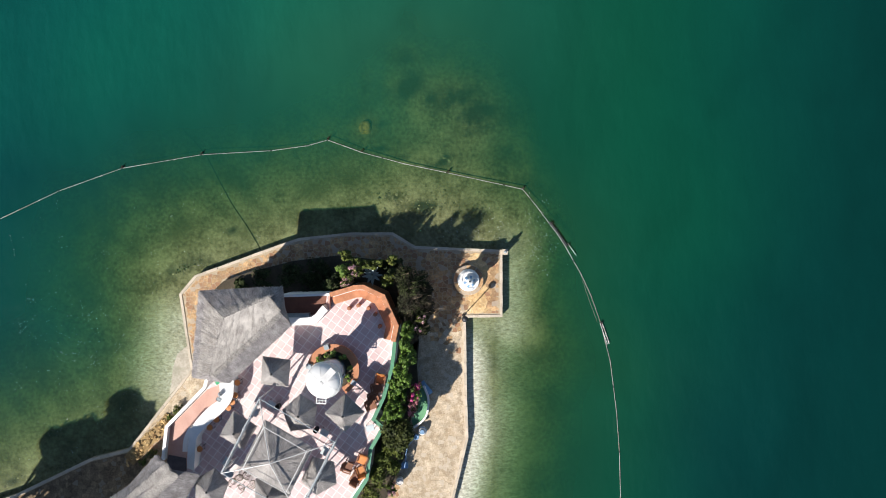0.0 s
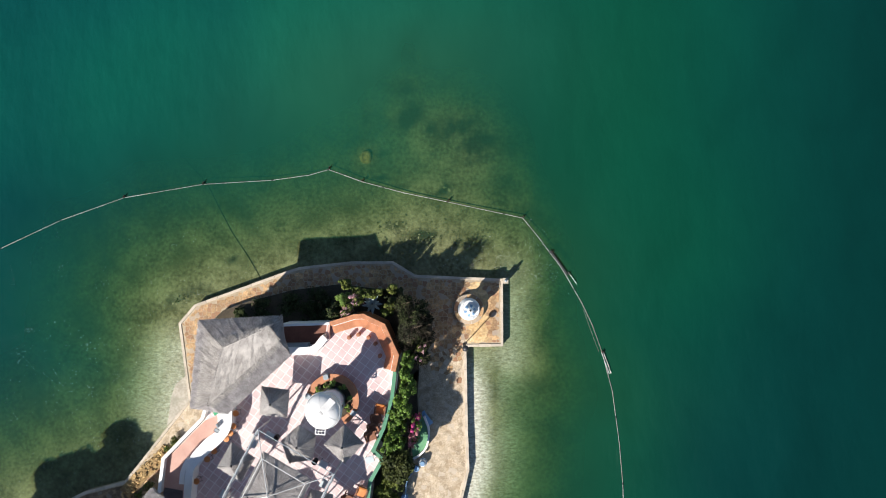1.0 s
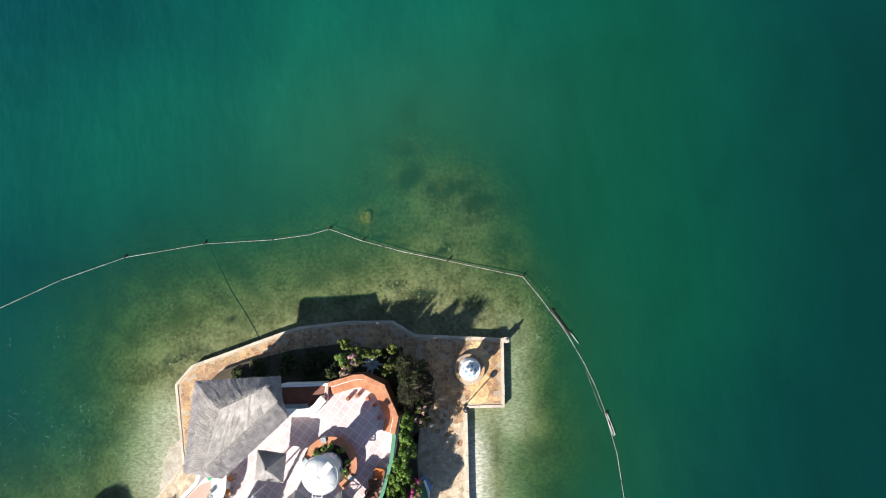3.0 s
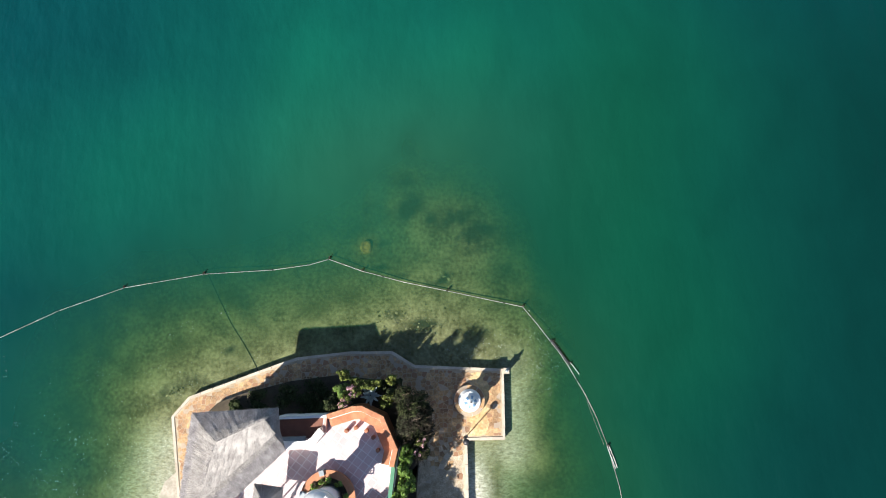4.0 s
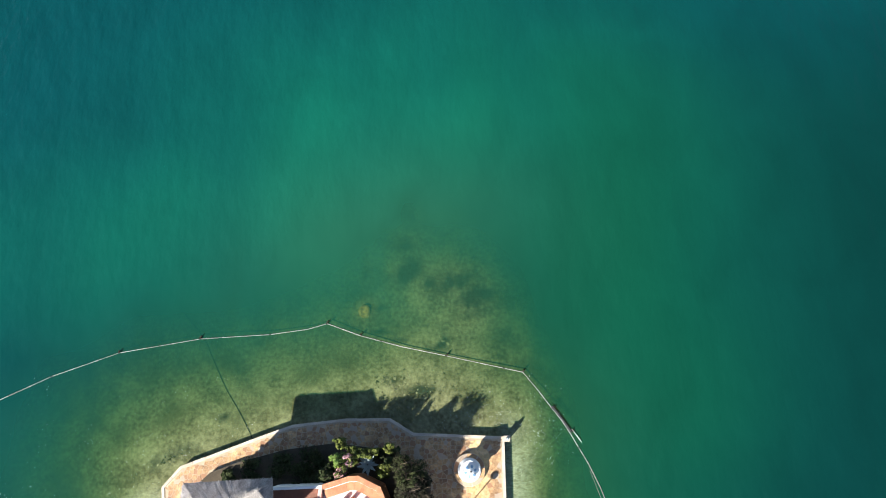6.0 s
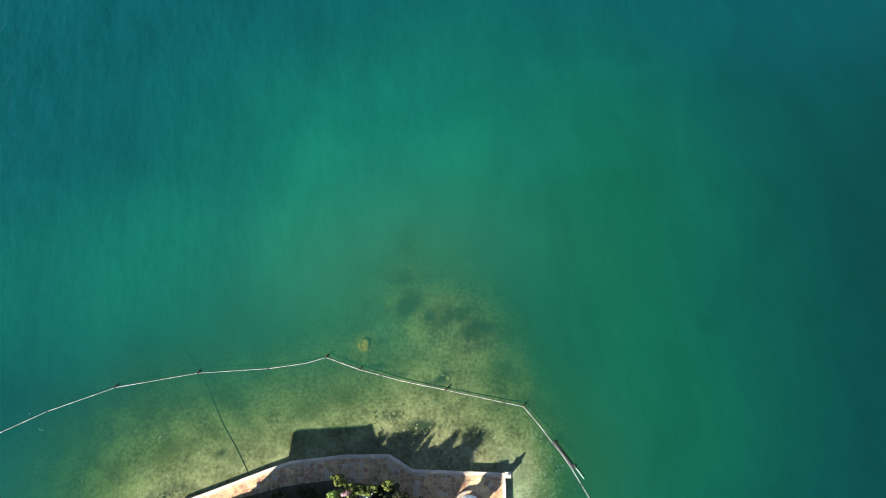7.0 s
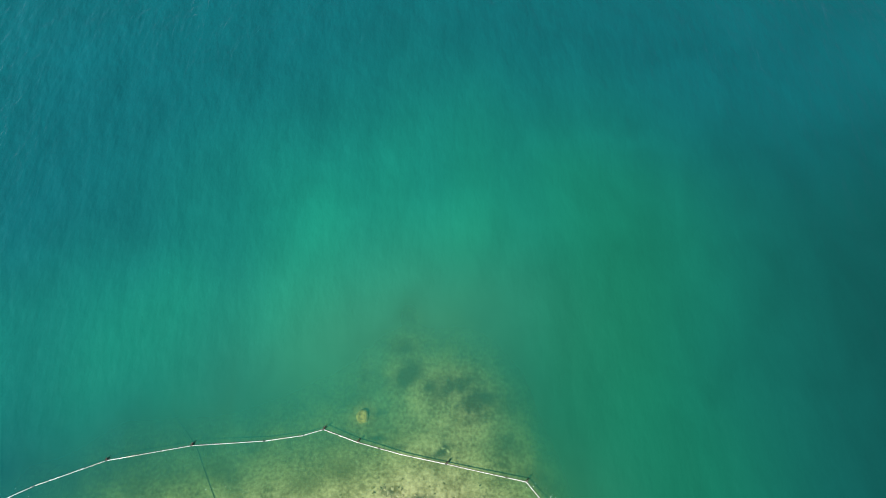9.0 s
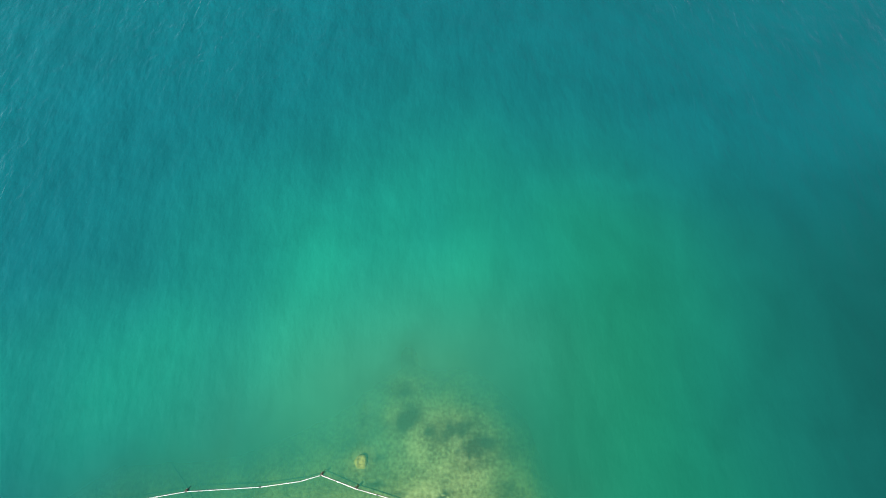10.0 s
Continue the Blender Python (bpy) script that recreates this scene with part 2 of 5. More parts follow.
    rise.interpolation_type = "SMOOTHSTEP"
    rise.inputs[1].default_value, rise.inputs[2].default_value = 0.32, 0.78
    links.new(crest.outputs[0], rise.inputs[0])
    gust.inputs["Scale"].default_value = 0.06
    links.new(geo.outputs["Position"], gust.inputs["Vector"])
    patch.inputs[1].default_value, patch.inputs[2].default_value, patch.inputs[3].default_value = 0.4, 0.65, 0.15
    links.new(gust.outputs[0], patch.inputs[0])
    power = nodes.new("ShaderNodeMath")
    power.operation = "MULTIPLY"
    links.new(patch.outputs[0], power.inputs[0])
    links.new(offing.outputs["Fac"], power.inputs[1])
    links.new(power.outputs[0], peak.inputs["Strength"])
    peak.inputs["Distance"].default_value = 0.12
    links.new(rise.outputs[0], peak.inputs["Height"])
    links.new(small.outputs[0], peak.inputs["Normal"])
    gloss, facing = nodes.new("ShaderNodeBsdfGlossy"), nodes.new("ShaderNodeLayerWeight")
    gloss.inputs["Roughness"].default_value, facing.inputs[0].default_value = 0.22, 0.5
    steep, edge = nodes.new("ShaderNodeMath"), nodes.new("ShaderNodeMath")
    steep.operation, edge.operation = "POWER", "MULTIPLY_ADD"
    steep.inputs[1].default_value, edge.inputs[1].default_value, edge.inputs[2].default_value = 5.0, 0.98, 0.02
    links.new(facing.outputs["Facing"], steep.inputs[0])
    links.new(steep.outputs[0], edge.inputs[0])
    links.new(peak.outputs[0], gloss.inputs["Normal"])
    links.new(peak.outputs[0], facing.inputs["Normal"])
    top = nodes.new("ShaderNodeMixShader")
    links.new(edge.outputs[0], top.inputs[0])
    links.new(body.outputs[0], top.inputs[1])
    links.new(gloss.outputs[0], top.inputs[2])
    links.new(top.outputs[0], nodes["Material Output"].inputs[0])
    return mat


M_WATER = water_mat()


# ---- small builders ----
def mesh_of(name, bm, material, smooth=False):
    me = bpy.data.meshes.new(name)
    bm.to_mesh(me)
    bm.free()
    for m in material if isinstance(material, (list, tuple)) else [material]:
        me.materials.append(m)
    if smooth:
        for f in me.polygons:
            f.use_smooth = True
    return me


def part(name, bm, material, parent=None, label="", smooth=False, at=None):
    ob = new(name, mesh_of(name, bm, material, smooth))
    if at is not None:
        ob.matrix_basis = at
    if parent is not None:
        ob.parent = parent
    return tagged(ob, label)


def thing(name, label, category, group="", kind="", at=None):
    ob = new(name)
    ob.empty_display_size = 0.2
    if at is not None:
        ob.matrix_basis = at
    return tagged(ob, label, category, group, kind)


def add_prism(bm, outline, low, high, inset=0.0):
    """A closed block over an outline (counter-clockwise), with a slightly smaller top where inset is given."""
    n = len(outline)
    bottom = [bm.verts.new((x, y, low)) for x, y in outline]
    if inset:
        ring = [bm.verts.new((x, y, high - inset)) for x, y in outline]
        cx, cy = sum(p[0] for p in outline) / n, sum(p[1] for p in outline) / n
        top = []
        for x, y in outline:
            d = math.hypot(x - cx, y - cy) or 1
            top.append(bm.verts.new((x - (x - cx) / d * inset, y - (y - cy) / d * inset, high)))
        rings = [bottom, ring, top]
    else:
        top = [bm.verts.new((x, y, high)) for x, y in outline]
        rings = [bottom, top]
    for a, b in zip(rings, rings[1:]):
        for i in range(n):
            j = (i + 1) % n
            bm.faces.new((a[i], a[j], b[j], b[i]))
    bm.faces.new(rings[-1])
    bm.faces.new(list(reversed(bottom)))
    return bm


def prism(outline, low, high, inset=0.0):
    return add_prism(bmesh.new(), ccw(outline), low, high, inset)


def ccw(outline):
    area = sum(a[0] * b[1] - b[0] * a[1] for a, b in zip(outline, outline[1:] + outline[:1]))
    return list(outline) if area > 0 else list(reversed(outline))


def inside(x, y, outline):
    hit = False
    for (ax, ay), (bx, by) in zip(outline, outline[1:] + outline[:1]):
        if (ay > y) != (by > y) and x < (bx - ax) * (y - ay) / (by - ay) + ax:
            hit = not hit
    return hit


def gap_to(x, y, line, closed=True):
    """Distance from a place to a line of straight runs."""
    ends = line[1:] + line[:1] if closed else line[1:]
    best = 1e9
    for (ax, ay), (bx, by) in zip(line, ends):
        dx, dy = bx - ax, by - ay
        t = max(0.0, min(1.0, ((x - ax) * dx + (y - ay) * dy) / (dx * dx + dy * dy + 1e-9)))
        best = min(best, math.hypot(x - ax - t * dx, y - ay - t * dy))
    return best


def band(line, left, right, low, high, bm=None, closed=False):
    """A wall that follows a line; left and right are its faces' distances from that line."""
    bm = bm or bmesh.new()
    n = len(line)
    sides = []
    for i, (x, y) in enumerate(line):
        before, after = line[(i - 1) % n] if closed or i else line[0], line[(i + 1) % n] if closed or i < n - 1 else line[-1]
        d1, d2 = Vector((x - before[0], y - before[1])), Vector((after[0] - x, after[1] - y))
        d1 = d1.normalized() if d1.length > 1e-6 else d2.normalized()
        d2 = d2.normalized() if d2.length > 1e-6 else d1
        side = Vector((-(d1 + d2).y, (d1 + d2).x)).normalized()
        side /= max(0.4, side.dot(Vector((-d1.y, d1.x))))
        sides.append((Vector((x, y)) + side * left, Vector((x, y)) - side * right))
    quads = [[bm.verts.new((*p, z)) for p, z in ((l, low), (r, low), (r, high), (l, high))] for l, r in sides]
    pairs = list(zip(quads, quads[1:] + quads[:1])) if closed else list(zip(quads, quads[1:]))
    for a, b in pairs:
        for k in range(4):
            bm.faces.new((a[k], b[k], b[(k + 1) % 4], a[(k + 1) % 4]))
    if not closed:
        bm.faces.new(quads[0])
        bm.faces.new(list(reversed(quads[-1])))
    bmesh.ops.recalc_face_normals(bm, faces=bm.faces)
    return bm


def smooth_line(points, steps=6, closed=False):
    """A curve through the points."""
    pts = [Vector(p) for p in points]
    n, out = len(pts), []
    for i in range(n if closed else n - 1):
        p0, p1, p2, p3 = (pts[(i + k) % n] if closed else pts[min(max(i + k, 0), n - 1)] for k in (-1, 0, 1, 2))
        for s in range(steps):
            t = s / steps
            v = 0.5 * (2 * p1 + (p2 - p0) * t + (2 * p0 - 5 * p1 + 4 * p2 - p3) * t * t + (3 * p1 - p0 - 3 * p2 + p3) * t ** 3)
            out.append(tuple(v))
    if not closed:
        out.append(tuple(pts[-1]))
    return out


def add_tube(bm, line, radius, sides=8, caps=True):
    """A round bar along a line in space; radius is one number, or one for each place."""
    pts = [Vector(p) for p in line]
    rings = []
    for i, p in enumerate(pts):
        way = (pts[min(i + 1, len(pts) - 1)] - pts[max(i - 1, 0)]).normalized()
        across = way.orthogonal() if abs(way.z) > 0.9 else way.cross(Vector((0, 0, 1))).normalized()
        across = across.normalized()
        other = way.cross(across)
        r = radius[i] if isinstance(radius, (list, tuple)) else radius
        rings.append([bm.verts.new(p + r * (math.cos(a) * across + math.sin(a) * other)) for a in (2 * math.pi * k / sides for k in range(sides))])
    for a, b in zip(rings, rings[1:]):
        for k in range(sides):
            bm.faces.new((a[k], a[(k + 1) % sides], b[(k + 1) % sides], b[k]))
    if caps:
        bm.faces.new(list(reversed(rings[0])))
        bm.faces.new(rings[-1])
    return bm


def tube(line, radius, sides=8):
    return add_tube(bmesh.new(), line, radius, sides)


def turned(profile, sides=24, bm=None, centre=(0, 0)):
    """A turned form: profile is (radius, height) from the foot up."""
    bm = bm or bmesh.new()
    rings = []
    for r, z in profile:
        if r < 1e-4:
            rings.append([bm.verts.new((centre[0], centre[1], z))])
        else:
            rings.append([bm.verts.new((centre[0] + r * math.cos(a), centre[1] + r * math.sin(a), z)) for a in (2 * math.pi * k / sides for k in range(sides))])
    for a, b in zip(rings, rings[1:]):
        for k in range(sides):
            j = (k + 1) % sides
            ring = [a[k % len(a)], a[j % len(a)], b[j % len(b)], b[k % len(b)]]
            face = list(dict.fromkeys(ring))
            if len(face) > 2:
                bm.faces.new(face)
    for ring, flip in ((rings[0], True), (rings[-1], False)):
        if len(ring) > 2:
            bm.faces.new(list(reversed(ring)) if flip else ring)
    return bm


def box(x0, x1, y0, y1, z0, z1, bm=None, bevel=0.0):
    own = bmesh.new()
    add_prism(own, [(x0, y0), (x1, y0), (x1, y1), (x0, y1)], z0, z1)
    if bevel:
        bmesh.ops.bevel(own, geom=own.edges[:], offset=bevel, segments=2, affect="EDGES")
    if bm is None:
        return own
    me = bpy.data.meshes.new("tmp")
    own.to_mesh(me)
    own.free()
    bm.from_mesh(me)
    bpy.data.meshes.remove(me)
    return bm


# ---- plan of the shore ----
QUAY_Z, TERRACE_Z = 0.5, 3.0
BED = 0.12      # rise of the bed for each step of the depth scale
QUAY = [(-37.06, -24.07), (-37.06, -19.25), (-31.79, -17.48), (-28.59, -16.42), (-23.50, -13.97), (-20.94, -13.33), (-16.80, -8.06), (-17.55, -2.98), (-16.53, -1.77), (-11.26, 0.15), (-9.57, 0.72), (-6.18, 1.09), (-3.35, 1.09), (-1.85, 0.19), (3.95, -0.08), (3.95, -4.52), (1.51, -4.56), (1.58, -9.75), (1.69, -12.58), (0.72, -16.68), (-1.09, -24.07)]
TERRACE = [(-9.92, -2.83), (-7.02, -2.72), (-5.55, -2.23), (-4.92, -2.20), (-3.63, -2.83), (-2.72, -4.75), (-2.90, -5.76), (-3.07, -7.30), (-3.60, -9.22), (-4.19, -10.51), (-3.63, -11.03), (-4.40, -12.43), (-4.64, -14.28), (-5.90, -16.03), (-7.82, -18.12), (-18.64, -18.12), (-17.25, -13.93), (-17.25, -12.95), (-17.00, -11.03), (-14.73, -8.69), (-14.59, -8.07), (-12.01, -5.55)]


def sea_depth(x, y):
    """Optical depth, tuned to the water's look in the camera's view: a shelf round the quay, a spit to the north, deep
    beyond.
    """
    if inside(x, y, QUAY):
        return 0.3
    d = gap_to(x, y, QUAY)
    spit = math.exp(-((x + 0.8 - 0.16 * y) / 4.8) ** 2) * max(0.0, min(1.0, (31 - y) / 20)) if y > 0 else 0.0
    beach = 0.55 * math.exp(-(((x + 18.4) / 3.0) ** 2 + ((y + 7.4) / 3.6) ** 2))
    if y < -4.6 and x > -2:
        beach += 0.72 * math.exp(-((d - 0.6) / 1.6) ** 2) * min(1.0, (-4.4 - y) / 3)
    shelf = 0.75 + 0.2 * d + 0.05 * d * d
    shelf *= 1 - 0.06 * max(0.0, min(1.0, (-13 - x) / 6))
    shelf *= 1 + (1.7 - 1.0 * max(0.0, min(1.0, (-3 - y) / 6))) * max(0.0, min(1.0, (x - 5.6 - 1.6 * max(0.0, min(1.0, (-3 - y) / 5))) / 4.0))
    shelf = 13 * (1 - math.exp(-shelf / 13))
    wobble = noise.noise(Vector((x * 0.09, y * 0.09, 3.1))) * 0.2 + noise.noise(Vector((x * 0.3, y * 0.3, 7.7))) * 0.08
    # water thinned over weed and the sunken weight so both show through
    tall = max(math.exp(-(((x - a) / wide / 1.3) ** 2 + ((y - b) / long / 1.3) ** 2)) for a, b, wide, long in WEED_AND_SHADE[:6])
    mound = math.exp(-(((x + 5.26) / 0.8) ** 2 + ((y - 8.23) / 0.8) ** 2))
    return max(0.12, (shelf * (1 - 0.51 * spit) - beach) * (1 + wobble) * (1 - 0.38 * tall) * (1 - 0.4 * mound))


def silt_at(x, y):
    """How much light sediment the currents carry off the spit."""
    s = math.exp(-(((x + 6 - 0.1 * y) / 18) ** 2 + ((y - 17) / 19) ** 2))
    s = max(s, 0.95 * math.exp(-(((x + 18) / 15) ** 2 + ((y - 14) / 8.5) ** 2)))
    s = max(s, 0.42 * math.exp(-(((x + 24) / 8) ** 2 + ((y + 2) / 9) ** 2)))
    return max(0.0, min(1.0, s * (1.08 + 0.4 * noise.noise(Vector((x * 0.06, y * 0.06, 1.3))) + 0.25 * noise.noise(Vector((x * 0.22, y * 0.12, 5.3))))))


def shoal_at(x, y):
    """Olive-green water over the shelf close to the quay."""
    d = 0.0 if inside(x, y, QUAY) else gap_to(x, y, QUAY)
    s = math.exp(-(d / (7.4 if x < -14 else 6.2 if x < 1 else 6.2 + 2.8 * max(0.0, min(1.0, (-3 - y) / 5)))) ** 2)
    return max(0.0, min(1.0, s * (1 + 0.35 * noise.noise(Vector((x * 0.13, y * 0.13, 8.4))))))


def haze_at(x, y):
    """Pale stirred-up sand drifting over the spit."""
    s = 0.85 * math.exp(-(((x + 3.5 - 0.25 * (y - 13)) / 9.5) ** 2 + ((y - 13) / 6.5) ** 2))
    return max(0.0, min(1.0, s * (1 + 0.35 * noise.noise(Vector((x * 0.15, y * 0.15, 3.7))))))


def moss_at(x, y):
    """Water tinted green over the weed beds east of the spit."""
    s = math.exp(-(((x - 12 - 0.1 * y) / 10) ** 2 + ((y - 9) / 17) ** 2))
    s = max(s, 0.75 * math.exp(-(((x - 9.5) / 6.5) ** 2)) * max(0.0, min(1.0, (6 - y) / 6)))
    return max(0.0, min(1.0, s * (1 + 0.6 * noise.noise(Vector((x * 0.08, y * 0.08, 4.4))))))


WEED_AND_SHADE = [(-2.4, 15.6, 0.8, 1.2), (-2.9, 13.0, 1.3, 1.0), (-2.4, 11.0, 1.9, 1.2), (0.2, 10.2, 2.6, 1.4), (2.2, 8.9, 1.8, 1.7), (-5.2, 11.0, 0.4, 1.3), (-18.0, -1.6, 0.9, 0.7), (-4.2, 8.6, 0.9, 0.4),
             (-16.6, -0.6, 1.2, 0.5), (-14.2, 1.2, 0.7, 0.35), (-3.3, 3.4, 0.9, 0.4), (-1.4, 2.9, 1.6, 0.5), (0.2, 6.3, 0.5, 0.6), (-29, -15.6, 0.8, 0.4), (7.0, 0.2, 0.5, 0.25),
             # this row paints the boom's soft shadow on the bed
             (-4.3, 6.8, 1.0, 0.24), (-2.4, 6.3, 1.1, 0.24), (-0.3, 5.8, 1.1, 0.22), (1.7, 5.35, 1.0, 0.22), (3.8, 5.0, 1.1, 0.3)]


def weed_shade_at(x, y):
    """Dark weed beds with ragged rims, and the boom's soft shadow painted in."""
    s = max(math.exp(-(((x - a) / wide) ** 2 + ((y - b) / long) ** 2)) for a, b, wide, long in WEED_AND_SHADE)
    return max(0.0, min(1.0, 0.74 * s * (1.0 + 0.8 * noise.noise(Vector((x * 0.8, y * 0.8, 6.2))))))


def offing_at(x, y):
    """Mirrored sky blue painted into the far water, most in the north-west."""
    return max(0.0, min(1.0, max((y - 0.85 * x - 20) / 46, min(0.5, (y + 0.15 * x - 29) / 26))))


def sand_at(x, y):
    """Bare pale sand on the two small beaches."""
    s = 0.66 * max(0.0, min(1.0, (math.exp(-(((x + 18.2) / 3.5) ** 2 + ((y + 7.2) / 4.0) ** 2)) - 0.28) * 2.4))
    if y < -4.6 and x > -2:
        s = max(s, 1.25 * math.exp(-((gap_to(x, y, QUAY) - 0.4) / (0.8 + 0.07 * (-4.6 - y))) ** 2) * max(0.0, min(1.0, (-4.2 - y) / 2)))
    if x > 3.9:
        s = max(s, 0.62 * math.exp(-((x - 4.5) / 1.4) ** 2) * max(0.0, min(1.0, (1.8 - y) / 3)))
    return max(0.0, min(1.0, s * (1 + 0.55 * noise.noise(Vector((x * 0.5, y * 0.5, 2.2))))))


def east_at(x, y):
    s = max(0.0, min(1.0, (x + 12) / 46 - max(0.0, y - 15) / 30 + 0.12 * noise.noise(Vector((x * 0.04, y * 0.04, 9.1)))))
    return s * s * (3 - 2 * s)


def grades(low, high, step, reach):
    inner = [low + step * k for k in range(int((high - low) / step) + 1)]
    outer, d, grow = [], 0.0, step
    while d < reach:
        grow *= 1.6
        d += grow
        outer.append(d)
    return [low - d for d in reversed(outer)] + inner + [inner[-1] + d for d in outer]


def sheet(name, rise):
    """A sheet to the horizon, fine near the shore; rise gives a height from the depth."""
    xs, ys = grades(-40, 40, 0.55, 2500), grades(-24, 40, 0.55, 2500)
    depths = [sea_depth(x, y) for y in ys for x in xs]
    verts = [(x, y, rise(depths[j * len(xs) + i])) for j, y in enumerate(ys) for i, x in enumerate(xs)]
    w = len(xs)
    faces = [(j * w + i, j * w + i + 1, (j + 1) * w + i + 1, (j + 1) * w + i) for j in range(len(ys) - 1) for i in range(w - 1)]
    me = bpy.data.meshes.new(name)
    me.from_pydata(verts, [], faces)
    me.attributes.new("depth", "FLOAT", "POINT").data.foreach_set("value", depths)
    for key, rule in (("silt", silt_at), ("east", east_at), ("sand", sand_at), ("moss", moss_at), ("weed", weed_shade_at), ("offing", offing_at), ("shoal", shoal_at), ("haze", haze_at)):
        me.attributes.new(key, "FLOAT", "POINT").data.foreach_set("value", [rule(x, y) for y in ys for x in xs])
    for f in me.polygons:
        f.use_smooth = True
    return me


seabed = tagged(new("seabed", sheet("seabed", lambda d: -BED * d)), "sandy seabed with patches of green algae", "seabed", kind="structure")
seabed.data.materials.append(M_SEABED)
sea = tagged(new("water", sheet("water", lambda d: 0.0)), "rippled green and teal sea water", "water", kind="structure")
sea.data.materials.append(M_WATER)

# ---- more materials ----
M_PALE = stuff_mat("pale_flagstone", (0.36, 0.27, 0.175), (0.62, 0.515, 0.38), 0.85, 2.8, 15.0, 0.5, 0.16, (0.36, 0.27, 0.17), 2.6, depth=0.03, odd=(0.6, 0.51, 0.4), grit=1.1)
M_STRAW = stuff_mat("pale_straw", (0.33, 0.3, 0.275), (0.53, 0.49, 0.445), 0.95, 2.0, 12.0, 0.3, 0.25, sheen=0.2)
M_REED = stuff_mat("parasol_reed", (0.26, 0.24, 0.23), (0.46, 0.43, 0.41), 0.95, 1.0, 12.0, 0.3, 0.22, sheen=0.2)
M_LEAF = stuff_mat("green_leaf", (0.05, 0.1, 0.012), (0.14, 0.235, 0.034), 0.5, 1.5, 8.0, 0.0, 0.5, sheen=0.3)
M_OLIVE = stuff_mat("olive_leaf", (0.045, 0.07, 0.014), (0.15, 0.17, 0.036), 0.6, 1.5, 8.0, 0.0, 0.45, sheen=0.2)
M_DARKOLIVE = stuff_mat("dark_olive_leaf", (0.022, 0.033, 0.009), (0.07, 0.08, 0.019), 0.6, 1.5, 8.0, 0.0, 0.5, sheen=0.2)
M_LIME = stuff_mat("lime_leaf", (0.12, 0.2, 0.03), (0.22, 0.32, 0.06), 0.6, 2.0, 9.0, 0, 0.3)
M_AGAVE = stuff_mat("agave_leaf", (0.3, 0.38, 0.38), (0.48, 0.55, 0.54), 0.5, 2.0, 10.0, 0.1, 0.15)
M_PINK = stuff_mat("pink_petal", (0.42, 0.2, 0.22), (0.62, 0.38, 0.4), 0.6, 2.0, 9.0, 0.0, 0.3)
M_MAGENTA = stuff_mat("magenta_petal", (0.42, 0.03, 0.16), (0.62, 0.08, 0.28), 0.6, 2.0, 9.0, 0.0, 0.3)
M_FADED = stuff_mat("faded_pink_petal", (0.46, 0.13, 0.17), (0.66, 0.32, 0.34), 0.7, 2.0, 9.0, 0.0, 0.35)
# leaf for the shrubs behind the house: their shade is in the colour
M_DUSK2 = stuff_mat("shade_leaf", (0.025, 0.035, 0.015), (0.06, 0.075, 0.03), 0.7, 1.5, 8.0, 0.0, 0.4, sheen=0.1)
M_BARK = stuff_mat("bark", (0.07, 0.05, 0.035), (0.16, 0.12, 0.08), 0.9, 3.0, 20.0, 0.4, 0.1)
M_TWIG = stuff_mat("dark_twig", (0.025, 0.021, 0.016), (0.06, 0.05, 0.038), 0.9, 3.0, 20.0, 0.2, 0.2, sheen=0.1)
M_STEEL = stuff_mat("white_steel", (0.5, 0.49, 0.48), (0.66, 0.65, 0.64), 0.45, 2.0, 20.0, 0.05, 0.05)
M_DARK = stuff_mat("dark_metal", (0.03, 0.03, 0.032), (0.07, 0.07, 0.075), 0.5, 3.0, 20.0, 0.1, 0.1, metal=0.4)
M_RUBBER = stuff_mat("black_rubber", (0.02, 0.02, 0.024), (0.045, 0.045, 0.05), 0.75, 3.0, 20.0, 0.1, 0.1, sheen=0.2)
M_ORANGE = stuff_mat("orange_plastic", (0.52, 0.18, 0.045), (0.66, 0.28, 0.085), 0.45, 2.0, 20.0, 0.05, 0.15)
M_WICKER = stuff_mat("brown_wicker", (0.17, 0.068, 0.038), (0.3, 0.13, 0.07), 0.7, 6.0, 40.0, 0.4, 0.2)
M_BROWN = stuff_mat("brown_wood", (0.16, 0.06, 0.03), (0.3, 0.13, 0.06), 0.6, 3.0, 25.0, 0.2, 0.15)
M_SLATE = stuff_mat("grey_slate", (0.27, 0.31, 0.33), (0.41, 0.46, 0.48), 0.5, 3.0, 20.0, 0.1, 0.15)
M_TABLE = stuff_mat("pale_grey_laminate", (0.42, 0.48, 0.5), (0.56, 0.62, 0.64), 0.45, 3.0, 20.0, 0.05, 0.1)
M_BLUE = stuff_mat("light_blue_paint", (0.16, 0.3, 0.5), (0.26, 0.42, 0.62), 0.5, 2.0, 20.0, 0.1, 0.15)
M_TURF = stuff_mat("green_coating", (0.1, 0.27, 0.14), (0.16, 0.37, 0.2), 0.8, 2.0, 20.0, 0.1, 0.0)
M_BOOM = stuff_mat("sun_bleached_pipe", (0.14, 0.14, 0.13), (0.3, 0.3, 0.28), 0.6, 2.5, 15.0, 0.2, 0.3, (0.2, 0.18, 0.13), 0.8)
M_PIPE = stuff_mat("white_plastic_pipe", (0.19, 0.185, 0.17), (0.36, 0.35, 0.33), 0.6, 2.5, 15.0, 0.2, 0.25, (0.12, 0.11, 0.08), 2.0)
M_ROCK = stuff_mat("algae_rock", (0.14, 0.115, 0.065), (0.4, 0.34, 0.22), 0.9, 2.0, 10.0, 0.5, 0.6)
